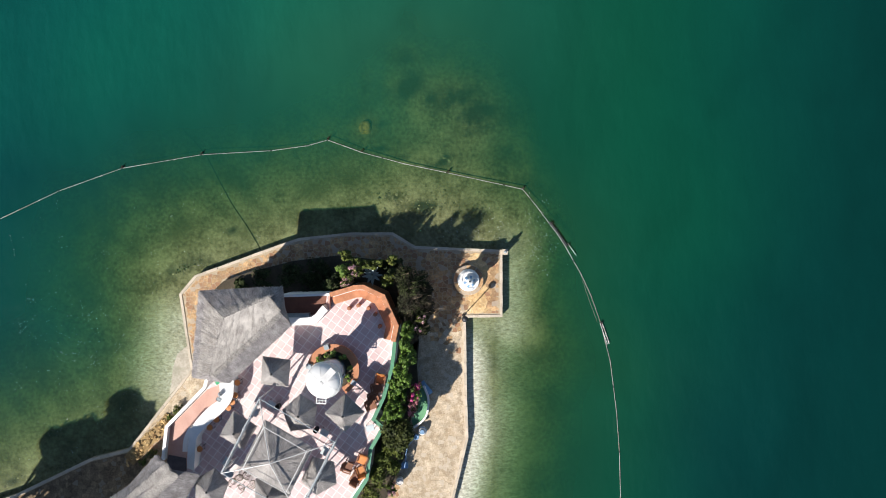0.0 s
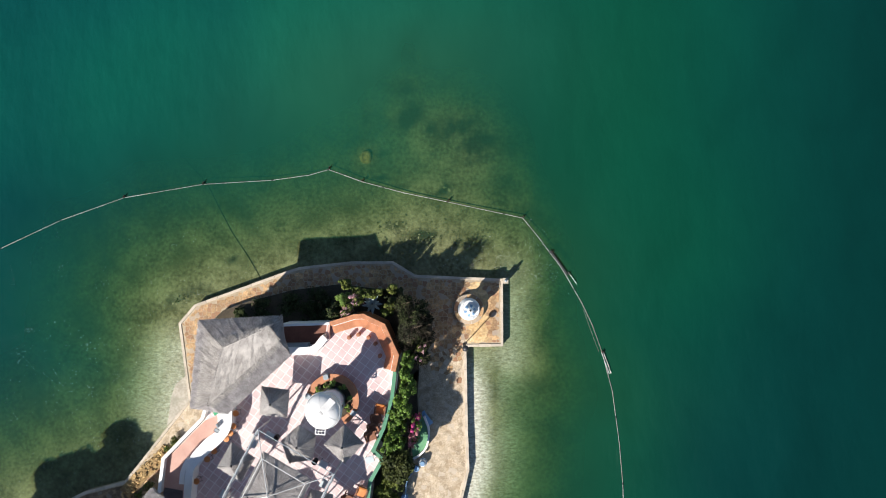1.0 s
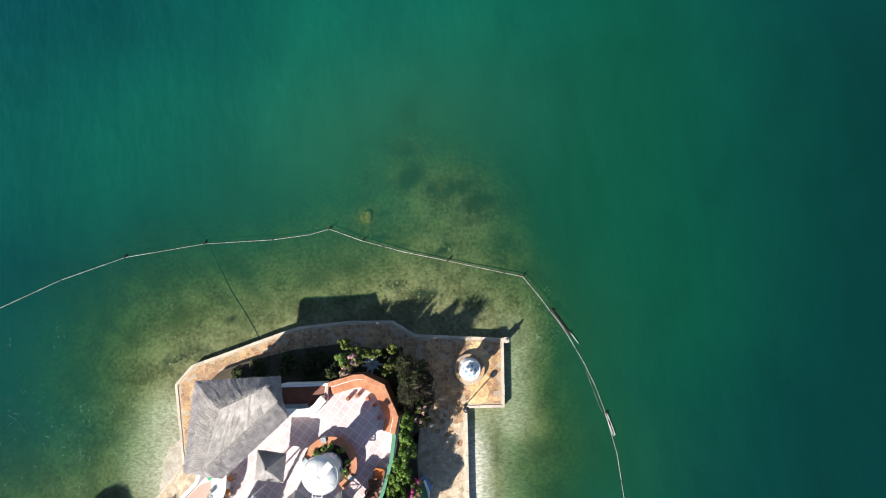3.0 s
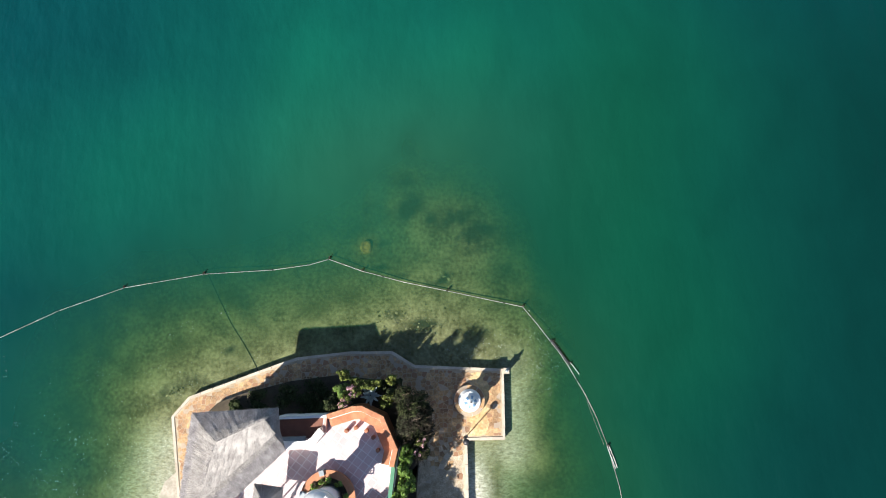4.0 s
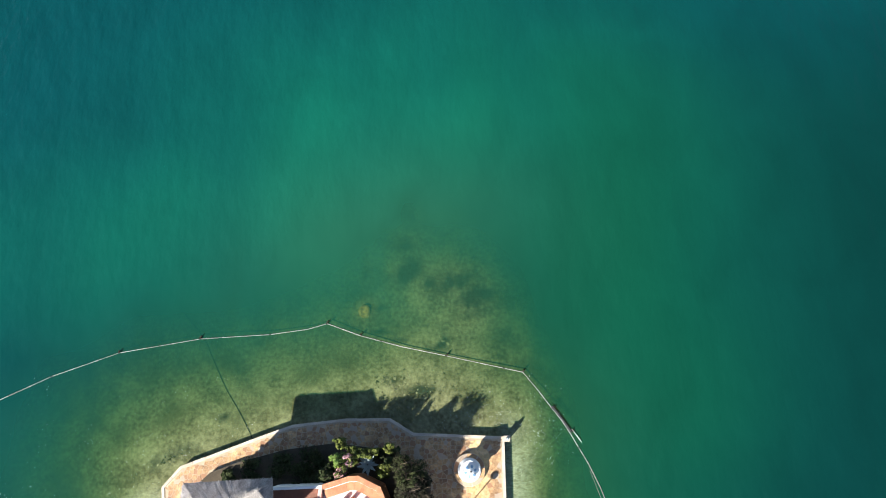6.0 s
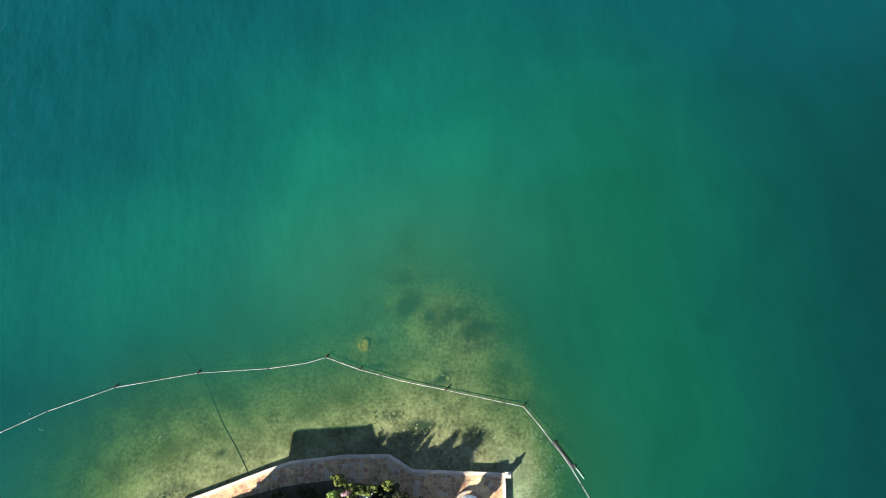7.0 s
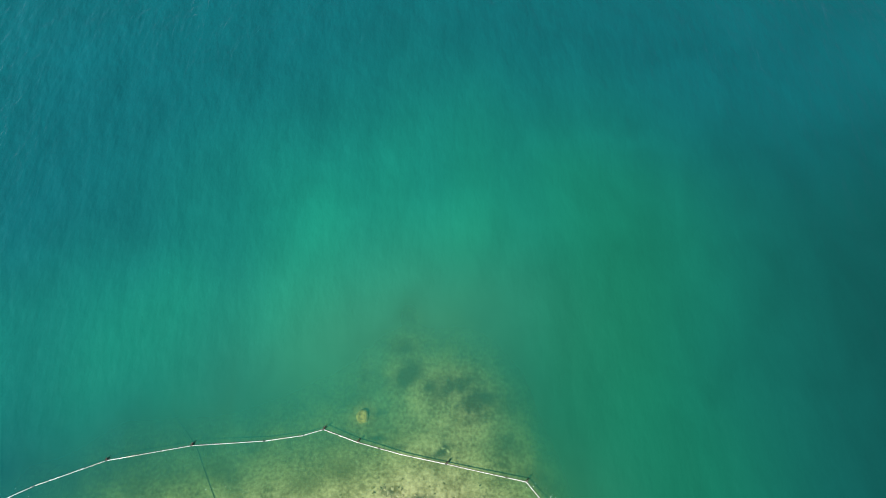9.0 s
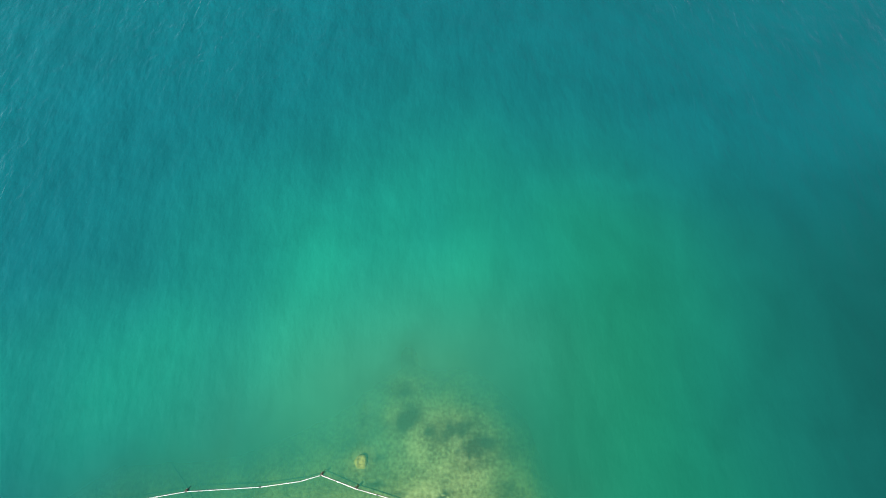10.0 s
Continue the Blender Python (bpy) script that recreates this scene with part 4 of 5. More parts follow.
kiosk = thing("domed_kiosk", "round white kiosk with a shallow dome", "kiosk", at=pose(KX, KY, TERRACE_Z + 0.02))
part("wall", turned([(0.76, 0), (0.74, 3.2), (0.8, 3.4)], 40), M_SKYLIT, kiosk, "white limewashed wall tinted blue for sky-lit shade", smooth=True)
part("eave", turned([(0.76, 3.33), (1.06, 3.37), (1.06, 3.45), (1.02, 3.49)], 40), M_WHITE, kiosk)
part("dome", turned([(1.03, 3.47), (0.97, 3.65), (0.78, 3.86), (0.5, 4.02), (0.22, 4.1), (0.0, 4.12)], 40), M_WHITE, kiosk, smooth=True)
for k in range(8):
    a = radians(45 * k + 12)
    part("rib", tube([(r * math.cos(a), r * math.sin(a), z + 0.008) for r, z in ((1.03, 3.47), (0.97, 3.65), (0.78, 3.86), (0.5, 4.02), (0.22, 4.1))], 0.009, 5), M_WHITE, kiosk)
hatch = part("hatch", box(0.14, 0.98, -0.17, 0.17, 3.5, 4.26, bevel=0.03), M_WHITE, kiosk, "long white roof hatch", at=pose(0, 0, 0, 0, 0, 48))
part("lid", box(0.1, 1.02, -0.2, 0.2, 4.26, 4.3, bevel=0.012), M_STEEL, hatch)
guard = part("guard_rail", tube([(1.0 * math.cos(radians(a)), 1.0 * math.sin(radians(a)), 3.75) for a in range(-70, 31, 10)], 0.018, 6), M_STEEL, kiosk, "thin white guard rail")
for a in (-70, -37, -3, 30):
    part("post", tube([(1.0 * math.cos(radians(a)), 1.0 * math.sin(radians(a)), 3.45), (1.0 * math.cos(radians(a)), 1.0 * math.sin(radians(a)), 3.75)], 0.014, 5), M_STEEL, guard)
vent = part("vent", turned([(0.07, 4.08), (0.07, 4.22), (0.11, 4.23), (0.11, 4.27), (0.03, 4.3), (0.0, 4.3)], 12), M_STEEL, kiosk, "small roof vent")
part("vent_cap", turned([(0.13, 4.27), (0.08, 4.31), (0.0, 4.32)], 12), M_STEEL, vent)
# height chosen to fit the camera's view and catch the sun
sash = part("shutter_frame", band([(-0.27, -0.17), (0.27, -0.17), (0.27, 0.17), (-0.27, 0.17)], 0.025, 0.025, 3.12, 3.18, closed=True), M_WHITE, kiosk, "white barred frame raised on stays to fit the view", at=pose(-0.22, -1.24, 0, 0, 0, -5))
for x0, x1, y0, y1 in ((-0.26, 0.26, -0.012, 0.012), (-0.1, -0.08, -0.16, 0.16), (0.08, 0.1, -0.16, 0.16)):
    part("bar", box(x0, x1, y0, y1, 3.125, 3.175), M_WHITE, sash)
for x in (-0.2, 0.2):
    part("stay", tube([(x, 0.17, 3.15), (x * 0.8, 0.55, 2.9)], 0.014, 5), M_STEEL, sash)
for turn in (-100, -25):
    win = part("window", box(-0.24, 0.24, -0.03, 0.03, 1.2, 1.9), M_DARK, kiosk, "dark window", at=pose(0.74 * math.cos(radians(turn)), 0.74 * math.sin(radians(turn)), 0, 0, 0, turn + 90))
    part("sill", box(-0.28, 0.28, -0.09, 0.05, 1.14, 1.2), M_WHITE, win)
planter = thing("planter_ring", "curved terracotta planter round the kiosk", "planter", at=pose(KX, KY, TERRACE_Z + 0.02))
arc = [(1.36 * math.cos(radians(a)), 1.36 * math.sin(radians(a))) for a in range(-62, 172, 9)]
part("kerb", band(arc, 0.14, 0.2, 0, 0.5), M_BRICK, planter)
part("rim", band(arc, 0.17, 0.27, 0.5, 0.56), M_BRICK, planter)
inner = [(1.0 * math.cos(radians(a)), 1.0 * math.sin(radians(a))) for a in range(-62, 172, 9)]
part("earth", band(inner, 0.2, 0.22, 0, 0.42), M_SOIL, planter)
for a in (-30, 105, 170):
    part("lamp_block", box(-0.16, 0.16, -0.16, 0.16, 0, 0.68, bevel=0.02), M_SLATE, planter, "grey stone block", at=pose(1.5 * math.cos(radians(a)), 1.5 * math.sin(radians(a)), 0, 0, 0, a))


# ---- plants ----
def leaves(bm, centre, size, count, rng, leaf=0.09, flat=0.6, lumps=7, puff=0.48):
    """Leaves in uneven clumps round a centre: size is the half-widths in x, y and z."""
    knots = [Vector((rng.uniform(-1, 1) * size[0] * 0.65, rng.uniform(-1, 1) * size[1] * 0.65, rng.uniform(-0.6, 0.8) * size[2] * 0.7)) for _ in range(lumps)]
    for _ in range(count):
        knot = rng.choice(knots)
        way = Vector((rng.gauss(0, 1), rng.gauss(0, 1), abs(rng.gauss(0, 1)) * 0.9 - 0.2)).normalized()
        r = rng.uniform(0.3, 1.1) * puff
        p = Vector(centre) + knot + Vector((way.x * size[0] * r, way.y * size[1] * r, way.z * size[2] * r))
        out = (way + Vector((rng.gauss(0, 0.5), rng.gauss(0, 0.5), rng.gauss(0.2, 0.4)))).normalized()
        across = out.cross(Vector((rng.gauss(0, 1), rng.gauss(0, 1), rng.gauss(0, 1)))).normalized()
        along = out.cross(across)
        s = leaf * rng.uniform(0.6, 1.4)
        quad = [p - along * s, p + across * s * flat + out * s * 0.2, p + along * s, p - across * s * flat + out * s * 0.2]
        bm.faces.new([bm.verts.new(v) for v in quad])
    return bm


def shrub(label, place, size, base, count, rng, material=None, bloom=None, share=0.3, name="shrub", leaf=0.09, lumps=15, puff=0.38):
    top = thing(name, label, "shrub", at=pose(*place, base))
    height = size[2] * 2
    stems = bmesh.new()
    for _ in range(4):
        a, s = rng.uniform(0, 6.28), rng.uniform(0.3, 0.6)
        add_tube(stems, [(0.05 * math.cos(a), 0.05 * math.sin(a), 0), (size[0] * s * 0.5 * math.cos(a), size[1] * s * 0.5 * math.sin(a), height * 0.4),
                         (size[0] * s * math.cos(a), size[1] * s * math.sin(a), height * 0.8)], [0.05, 0.035, 0.015], 6)
    part("stem", stems, M_BARK, top)
    crown = part("crown", leaves(bmesh.new(), (0, 0, size[2]), size, count, rng, leaf, lumps=lumps, puff=puff), material or M_LEAF, top)
    crown["kind"] = "stuff"
    if bloom:
        part("blossom", leaves(bmesh.new(), (0, 0, size[2] * 1.15), size, int(count * share), rng, leaf * 0.8, lumps=16, puff=0.26), bloom, top, "blossom")["kind"] = "stuff"
    return top


rng = random.Random(11)
for x, y, r, h in ((*(-2.14, -4.98), 0.5, 2.0), (*(-2.28, -5.84), 0.55, 2.15), (*(-2.18, -6.74), 0.58, 2.3), (*(-2.56, -7.50), 0.55, 2.3), (*(-2.38, -8.26), 0.5, 2.1), (*(-2.97, -8.54), 0.5, 1.96),
                   (*(-2.70, -9.23), 0.5, 1.96), (*(-3.18, -9.64), 0.5, 2.07), (*(-3.42, -10.33), 0.45, 1.96), (*(-2.76, -10.09), 0.5, 1.96)):
    shrub("dense bright green hedge shrub beside the terrace", (x, y), (r, r * 1.1, h), 0.85, 1700, rng, M_LEAF, leaf=0.075, lumps=24, puff=0.3)
for x, y, r, h in ((*(-2.98, -11.48), 0.6, 1.2), (*(-3.33, -12.37), 0.7, 1.2), (*(-2.83, -12.85), 0.6, 0.9), (*(-3.76, -13.51), 0.7, 1.15), (*(-3.20, -14.18), 0.55, 0.8), (*(-4.25, -14.50), 0.75, 1.2), (*(-4.57, -15.74), 0.8, 1.2)):
    shrub("olive-green shrub with thin twigs in the bed", (x, y), (r, r * 1.1, h), 0.85, 1300, rng, M_OLIVE, leaf=0.07)
for x, y, r, h in ((*(-1.34, -4.37), 0.35, 1.7), (*(-1.62, -5.05), 0.35, 1.7), (*(-5.98, -1.94), 0.5, 2.0), (*(-5.39, -1.35), 0.45, 1.9), (*(-3.38, -15.51), 0.4, 0.8)):
    shrub("shrub covered with pale pink blossom", (x, y), (r, r, h), 0.85, 900, rng, M_OLIVE, M_PINK, 0.5, leaf=0.06)
for x, y, r, h in ((*(-3.46, -1.94), 0.5, 1.6), (*(-3.22, -0.77), 0.4, 1.3), (*(-6.23, -0.42), 0.36, 1.3), (*(-5.01, -0.95), 0.3, 1.75), (*(-4.11, -0.96), 0.3, 1.75), (-4.5, -1.0, 0.34, 1.9), (-5.5, -0.75, 0.3, 1.7)):
    shrub("yellow-green shrub in the shaded garden", (x, y), (r, r, h), 0.85, 800, rng, M_OLIVE, leaf=0.06)
# dark leaves paint the house's shade; tall ones added to shade the path
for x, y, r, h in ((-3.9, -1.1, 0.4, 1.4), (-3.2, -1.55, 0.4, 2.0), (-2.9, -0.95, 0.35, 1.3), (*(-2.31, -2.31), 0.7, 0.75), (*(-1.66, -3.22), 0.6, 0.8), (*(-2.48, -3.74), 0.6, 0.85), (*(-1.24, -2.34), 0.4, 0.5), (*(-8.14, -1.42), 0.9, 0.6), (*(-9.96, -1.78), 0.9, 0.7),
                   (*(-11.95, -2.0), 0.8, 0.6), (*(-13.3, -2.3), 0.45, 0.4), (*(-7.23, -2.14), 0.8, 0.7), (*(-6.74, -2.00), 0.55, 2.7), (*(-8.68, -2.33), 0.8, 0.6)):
    shrub("leafy shrub by the house, leaves darkened for shade", (x, y), (r, r, h * 0.7), 0.85, 900, rng, M_DUSK2, leaf=0.08)

# thorny trees sized to shade the quay; shade is put into their leaf colours
M_SHADE = stuff_mat("shaded_green_leaf", (0.024, 0.032, 0.014), (0.06, 0.07, 0.03), 0.9, 1.5, 8.0, 0.0, 0.8, sheen=0.05)
M_DUSK = stuff_mat("shaded_needles", (0.022, 0.026, 0.015), (0.055, 0.056, 0.034), 0.9, 1.5, 8.0, 0.0, 0.8, sheen=0.05)


def thorn_tree(place, height, spread, rng, count=2100, leaf_mat=None):
    top = thing("thorn_tree", "twiggy tree in the garden bed, leaves darkened for shade", "tree", at=pose(*place, 0.85))
    part("trunk", tube([(0, 0, 0), (0.06, 0.04, height * 0.4), (0.02, 0.1, height * 0.75)], [0.09, 0.06, 0.03], 8), M_BARK, top)
    for k in range(9):
        a, z = k * 2.4, height * (0.35 + 0.05 * k)
        reach = spread * rng.uniform(0.7, 1.2)
        part("limb", tube([(0.03, 0.05, z), (reach * 0.5 * math.cos(a), reach * 0.5 * math.sin(a), z + 0.25), (reach * math.cos(a), reach * math.sin(a), z + 0.35)], [0.035, 0.022, 0.008], 5), M_BARK, top)
    brush = bmesh.new()
    for _ in range(75):
        a, z, r = rng.uniform(0, 6.283), height * rng.uniform(0.45, 1.0), spread * rng.uniform(0.1, 0.8)
        start = Vector((r * math.cos(a), r * math.sin(a), z))
        way = Vector((math.cos(a) + rng.gauss(0, 0.6), math.sin(a) + rng.gauss(0, 0.6), rng.uniform(-0.2, 0.9))).normalized()
        bend = start + way * rng.uniform(0.15, 0.3)
        add_tube(brush, [start, bend, bend + (way + Vector((rng.gauss(0, 0.4), rng.gauss(0, 0.4), 0.1))) * rng.uniform(0.1, 0.25)], [0.011, 0.008, 0.003], 3, caps=False)
    part("brushwood", brush, M_TWIG, top)["kind"] = "stuff"
    part("crown", leaves(bmesh.new(), (0, 0, height * 0.56), (spread, spread, height * 0.4), count, rng, 0.075, 0.4, lumps=30, puff=0.34), leaf_mat or M_DUSK, top)["kind"] = "stuff"
    return top


for x, y, h, r in ((*(-2.05, -2.42), 5.3, 0.7), (*(-1.89, -3.05), 4.8, 0.7), (*(-1.42, -3.08), 3.1, 0.65), (*(-2.28, -3.42), 4.2, 0.6), (*(-1.45, -4.11), 3.1, 0.65),
                   (*(-1.69, -2.04), 4.3, 0.8), (*(-2.50, -1.63), 3.9, 0.6), (*(-0.98, -3.74), 2.5, 0.5), (*(-1.38, -4.91), 3.2, 0.6), (*(-1.05, -2.60), 2.5, 0.5), (*(-2.20, -2.27), 2.9, 0.7), (*(-2.41, -4.08), 2.8, 0.5)):
    thorn_tree((x, y), h, r, rng, leaf_mat=rng.choice((M_DUSK, M_SHADE)))
for x, y, r, h in ((*(-17.54, -10.60), 0.35, 0.35), (*(-17.98, -11.15), 0.28, 0.3), (*(-19.24, -13.53), 0.35, 0.3), (*(-19.92, -14.15), 0.3, 0.25)):
    shrub("low wild shrub growing beside the wall", (x, y), (r, r, h), QUAY_Z, 300, rng, M_OLIVE, leaf=0.05)

# sunlit rubble bank between the lower quay and the bar wall
M_RUBBLE = stuff_mat("golden_rubble", (0.28, 0.17, 0.065), (0.56, 0.39, 0.18), 0.9, 3.0, 12.0, 0.6, 0.4, (0.22, 0.12, 0.05), 2.0, depth=0.03)
bank = thing("rubble_bank", "sunlit bank of golden rubble and dry grass", "rubble", at=pose(0, 0, QUAY_Z))
rng_bank = random.Random(63)
LINE = [Vector(p) for p in ((-20.9, -14.1), (-19.9, -13.0), (-18.9, -12.1), (-18.1, -11.2))]
part("earth", band([(p.x, p.y) for p in LINE], 0.42, 0.42, -0.2, 0.1), M_RUBBLE, bank, "dry golden earth")
for _ in range(110):
    u = rng_bank.uniform(0, 2.999)
    p = LINE[int(u)].lerp(LINE[int(u) + 1], u % 1) + Vector((rng_bank.gauss(0, 0.22), rng_bank.gauss(0, 0.22)))
    bm = bmesh.new()
    bmesh.ops.create_icosphere(bm, subdivisions=1, radius=1)
    for v in bm.verts:
        v.co *= 1 + 0.8 * noise.noise(v.co + Vector((u * 20, 0, 0)))
        v.co.z *= 0.3
    part("stone", bm, M_RUBBLE, bank, at=pose(p.x, p.y, 0.12 + rng_bank.uniform(0, 0.12), 0, 0, rng_bank.uniform(0, 360)) @ Matrix.Diagonal((rng_bank.uniform(0.05, 0.16), rng_bank.uniform(0.04, 0.1), rng_bank.uniform(0.05, 0.12), 1)))

# agave on its stem
agave = thing("agave", "blue-grey agave rosette in the garden bed", "agave", at=pose(*(-4.51, -1.65), 0.88))
for k in range(16):
    a, tilt = k * 2.4, 0.25 + 0.07 * k
    way, side = Vector((math.cos(a) * math.cos(tilt), math.sin(a) * math.cos(tilt), math.sin(tilt))), Vector((-math.sin(a), math.cos(a), 0))
    blade = bmesh.new()
    rows = []
    for u, w in ((0.0, 0.07), (0.35, 0.1), (0.7, 0.07), (1.0, 0.005)):
        p = way * u * 0.74 + Vector((0, 0, -0.1 * u * u + 1.6))
        rows.append([blade.verts.new(v) for v in (p - side * w, p - Vector((0, 0, 0.04)) * (1 - u), p + side * w)])
    for r0, r1 in zip(rows, rows[1:]):
        blade.faces.new((r0[0], r0[1], r1[1], r1[0]))
        blade.faces.new((r0[1], r0[2], r1[2], r1[1]))
    part("blade", blade, M_AGAVE, agave)
part("stem", tube([(0, 0, 0), (0.02, 0, 0.8), (0, 0, 1.65)], [0.12, 0.1, 0.07], 8), M_BARK, agave)
shrub("rounded bright green shrub in a patch of sun", (-6.22, -1.28), (0.42, 0.5, 1.9), 0.85, 1800, rng, M_LIME, leaf=0.05)
shrub("bougainvillea in full magenta blossom", (-1.72, -9.02), (0.4, 0.62, 1.55), 0.85, 500, rng, M_LEAF, M_MAGENTA, 6.0, name="bougainvillea", leaf=0.06)
shrub("bougainvillea with faded pink blossom and bare twigs", (-1.9, -9.9), (0.42, 0.72, 1.4), 0.85, 520, rng, M_OLIVE, M_FADED, 4.0, name="bougainvillea", leaf=0.055)
for x, y in ((-6.2, -6.72), (-5.85, -7.93), (-7.55, -6.8), (-6.7, -6.5), (-5.8, -7.3), (-7.1, -6.55)):
    shrub("small leafy plant in the planter", (x, y), (0.25, 0.25, 0.25), 3.42, 180, rng, M_LIME, name="potted_plant", leaf=0.07, lumps=4)


# trees south-west of the view, known by their shade on the water
def tree(place, base, height, spread, rng, thick=0.12, leaf=0.2, label="broad leafy tree beside the quay", leaf_mat=None):
    top = thing("tree", label, "tree", at=pose(*place, base))
    part("trunk", tube([(0, 0, 0), (0.1, 0.05, height * 0.3), (0, 0.1, height * 0.6)], [0.22, 0.16, 0.1], 10), M_BARK, top)
    for k in range(6):
        a = k * 1.05 + rng.uniform(-0.3, 0.3)
        part("limb", tube([(0.05, 0.05, height * 0.4), (spread * 0.4 * math.cos(a), spread * 0.4 * math.sin(a), height * 0.62), (spread * 0.7 * math.cos(a), spread * 0.7 * math.sin(a), height * 0.8)], [0.09, 0.06, 0.02], 6), M_BARK, top)
    part("crown", leaves(bmesh.new(), (0, 0, height * 0.72), (spread, spread, height * thick), 6500, rng, leaf, lumps=16), leaf_mat or M_LEAF, top)["kind"] = "stuff"
    return top


for x, y, wide in ((-28.2, -18.8, 1.4), (-28.7, -20.9, 1.75), (-31.1, -21.1, 1.85), (-33.1, -21.6, 1.45), (-29.8, -23.6, 2.0), (-28.7, -22.6, 1.8), (-32.4, -24.6, 1.6)):
    tree((x, y), 0.7, 10.7, wide, rng)
# tree added in the hedge to cast the round shadow on the east paving
tree((-2.9, -11.35), 0.85, 3.9, 1.0, rng, 0.22, 0.1, "round dense dark olive tree added to cast a shadow", M_DARKOLIVE)


# ---- boom of floating pipes ----
BOOM = [(-34.45, -0.34), (-32.16, 0.88), (-29.87, 2.02), (-25.87, 3.92), (-21.61, 5.45), (-16.27, 6.36), (-11.58, 6.63), (-9.11, 6.97), (-7.77, 7.35), (-5.49, 6.52), (-2.63, 5.75), (0.30, 5.14), (2.90, 4.57), (5.37, 4.04), (6.33, 2.86), (7.2, 1.68), (7.75, 0.95), (8.25, 0.18), (8.8, -0.8), (9.32, -1.72), (10.0, -3.2), (10.64, -5.03), (11.28, -7.58), (11.70, -11.01), (11.89, -13.68), (11.97, -16.80), (11.81, -19.78)]
boom = thing("floating_boom", "chain of sun-bleached floating pipes on the water", "boom")
line = []
for (ax, ay), (bx, by) in zip(BOOM, BOOM[1:]):
    n = max(1, round(math.hypot(bx - ax, by - ay) / 1.6))
    line += [(ax + (bx - ax) * k / n, ay + (by - ay) * k / n) for k in range(n)]
line.append(BOOM[-1])
for k, (a, b) in enumerate(zip(line, line[1:])):
    a3, b3 = Vector((*a, 0.02)), Vector((*b, 0.02))
    way = (b3 - a3).normalized()
    pipe = part("pipe", tube([a3 + way * 0.03, b3 - way * 0.03], 0.025, 8), M_PIPE if a[0] > -8 and a[1] > -3 else M_BOOM, boom)
    part("collar", tube([b3 - way * 0.09, b3 + way * 0.05], 0.034, 8), M_RUBBER if k % 3 == 0 else M_BOOM, pipe)
def fender(a, b, name, material, radius, shift, label, z=0.1):
    a3, b3 = Vector((*a, z)), Vector((*b, z))
    side = (b3 - a3).normalized().cross(Vector((0, 0, 1))) * shift
    return part(name, tube([a3 + side, a3.lerp(b3, 0.5) + side * 1.15, b3 + side], radius, 8), material, boom, label)


fender((7.14, 1.78), (8.3, 0.14), "sleeve", M_RUBBER, 0.06, -0.09, "black rubber fender", 0.08)
fender((8.36, 0.32), (8.94, -0.48), "float", M_STEEL, 0.02, -0.05, "white plastic float")
for shift in (-0.06, 0.06):
    fender((10.62, -4.95), (11.12, -6.36), "float", M_STEEL, 0.02, shift, "white plastic float")
for k in range(6):
    p = Vector((10.62, -4.95, 0.12)).lerp(Vector((11.12, -6.36, 0.12)), k / 5)
    part("rung", tube([p - Vector((0.1, 0.035, 0)), p + Vector((0.1, 0.035, 0))], 0.014, 6), M_STEEL if k % 2 else M_RUBBER, boom, "cross strap")
fender((9.5, -2.1), (10.5, -4.9), "slack_rope", M_BOOM, 0.01, 0.1, "slack grey rope", 0.01)
stakes = [(-21.61, 5.45), (-16.27, 6.36), (-7.77, 7.35), (-5.49, 6.52), (0.30, 5.14), (5.37, 4.04), (7.32, 1.68), (8.42, 0.19), (10.67, -5.03)]
rng = random.Random(5)
for x, y in stakes:
    stake = thing("mooring_stake", "dark weathered stake tied to the boom", "stake", "stakes along the boom", at=pose(x + 0.02, y + 0.08, 0))
    lean = (rng.uniform(-0.1, 0.2), rng.uniform(0.0, 0.25))
    part("pole", tube([(0, 0, -0.4), (lean[0] * 0.3, lean[1] * 0.3, 0.15), (lean[0] * 0.5, lean[1] * 0.5, 0.18)], 0.028, 7), M_TWIG, stake)
    knot = bmesh.new()
    for z in (0.05, 0.1, 0.15):
        add_tube(knot, [(0.05 * math.cos(a), 0.05 * math.sin(a) - 0.02, z) for a in (k * 0.7 for k in range(10))], 0.016, 5)
    part("rope", knot, M_TWIG, stake, "dark rope lashing")

# ---- on and in the shallow water ----
drain = part("sunken_pipe", tube([(x, y, -BED * sea_depth(x, y) + 0.025) for x, y in smooth_line([(-12.25, -0.2), (-12.54, 0.35), (-13.35, 1.67), (-14.32, 3.07), (-15.49, 5.16), (-16.38, 6.64), (-18.8, 9.3), (-20.3, 11.2)], 4)], 0.018, 7), M_TWIG)
tagged(drain, "dark pipe lying on the seabed", "pipe")
rx, ry = (-5.26, 8.23)
ring = bmesh.new()
turned([(0.58, -0.6), (0.57, 0.0), (0.5, 0.14), (0.38, 0.22), (0.24, 0.2), (0.1, 0.22), (0.0, 0.22)], 26, ring)
for v in ring.verts:
    v.co *= 0.78 + 0.16 * noise.noise(v.co * 2.6)
tagged(part("mooring_weight", ring, stuff_mat("silted_concrete_weight", (0.3, 0.19, 0.065), (0.68, 0.44, 0.18), 0.95, 3.5, 12.0, 0.6, stain=(0.12, 0.09, 0.035), stain_scale=2.5), at=pose(rx, ry, -BED * sea_depth(rx, ry) - 0.02)), "silt-covered round mooring weight just under the water", "mooring weight")


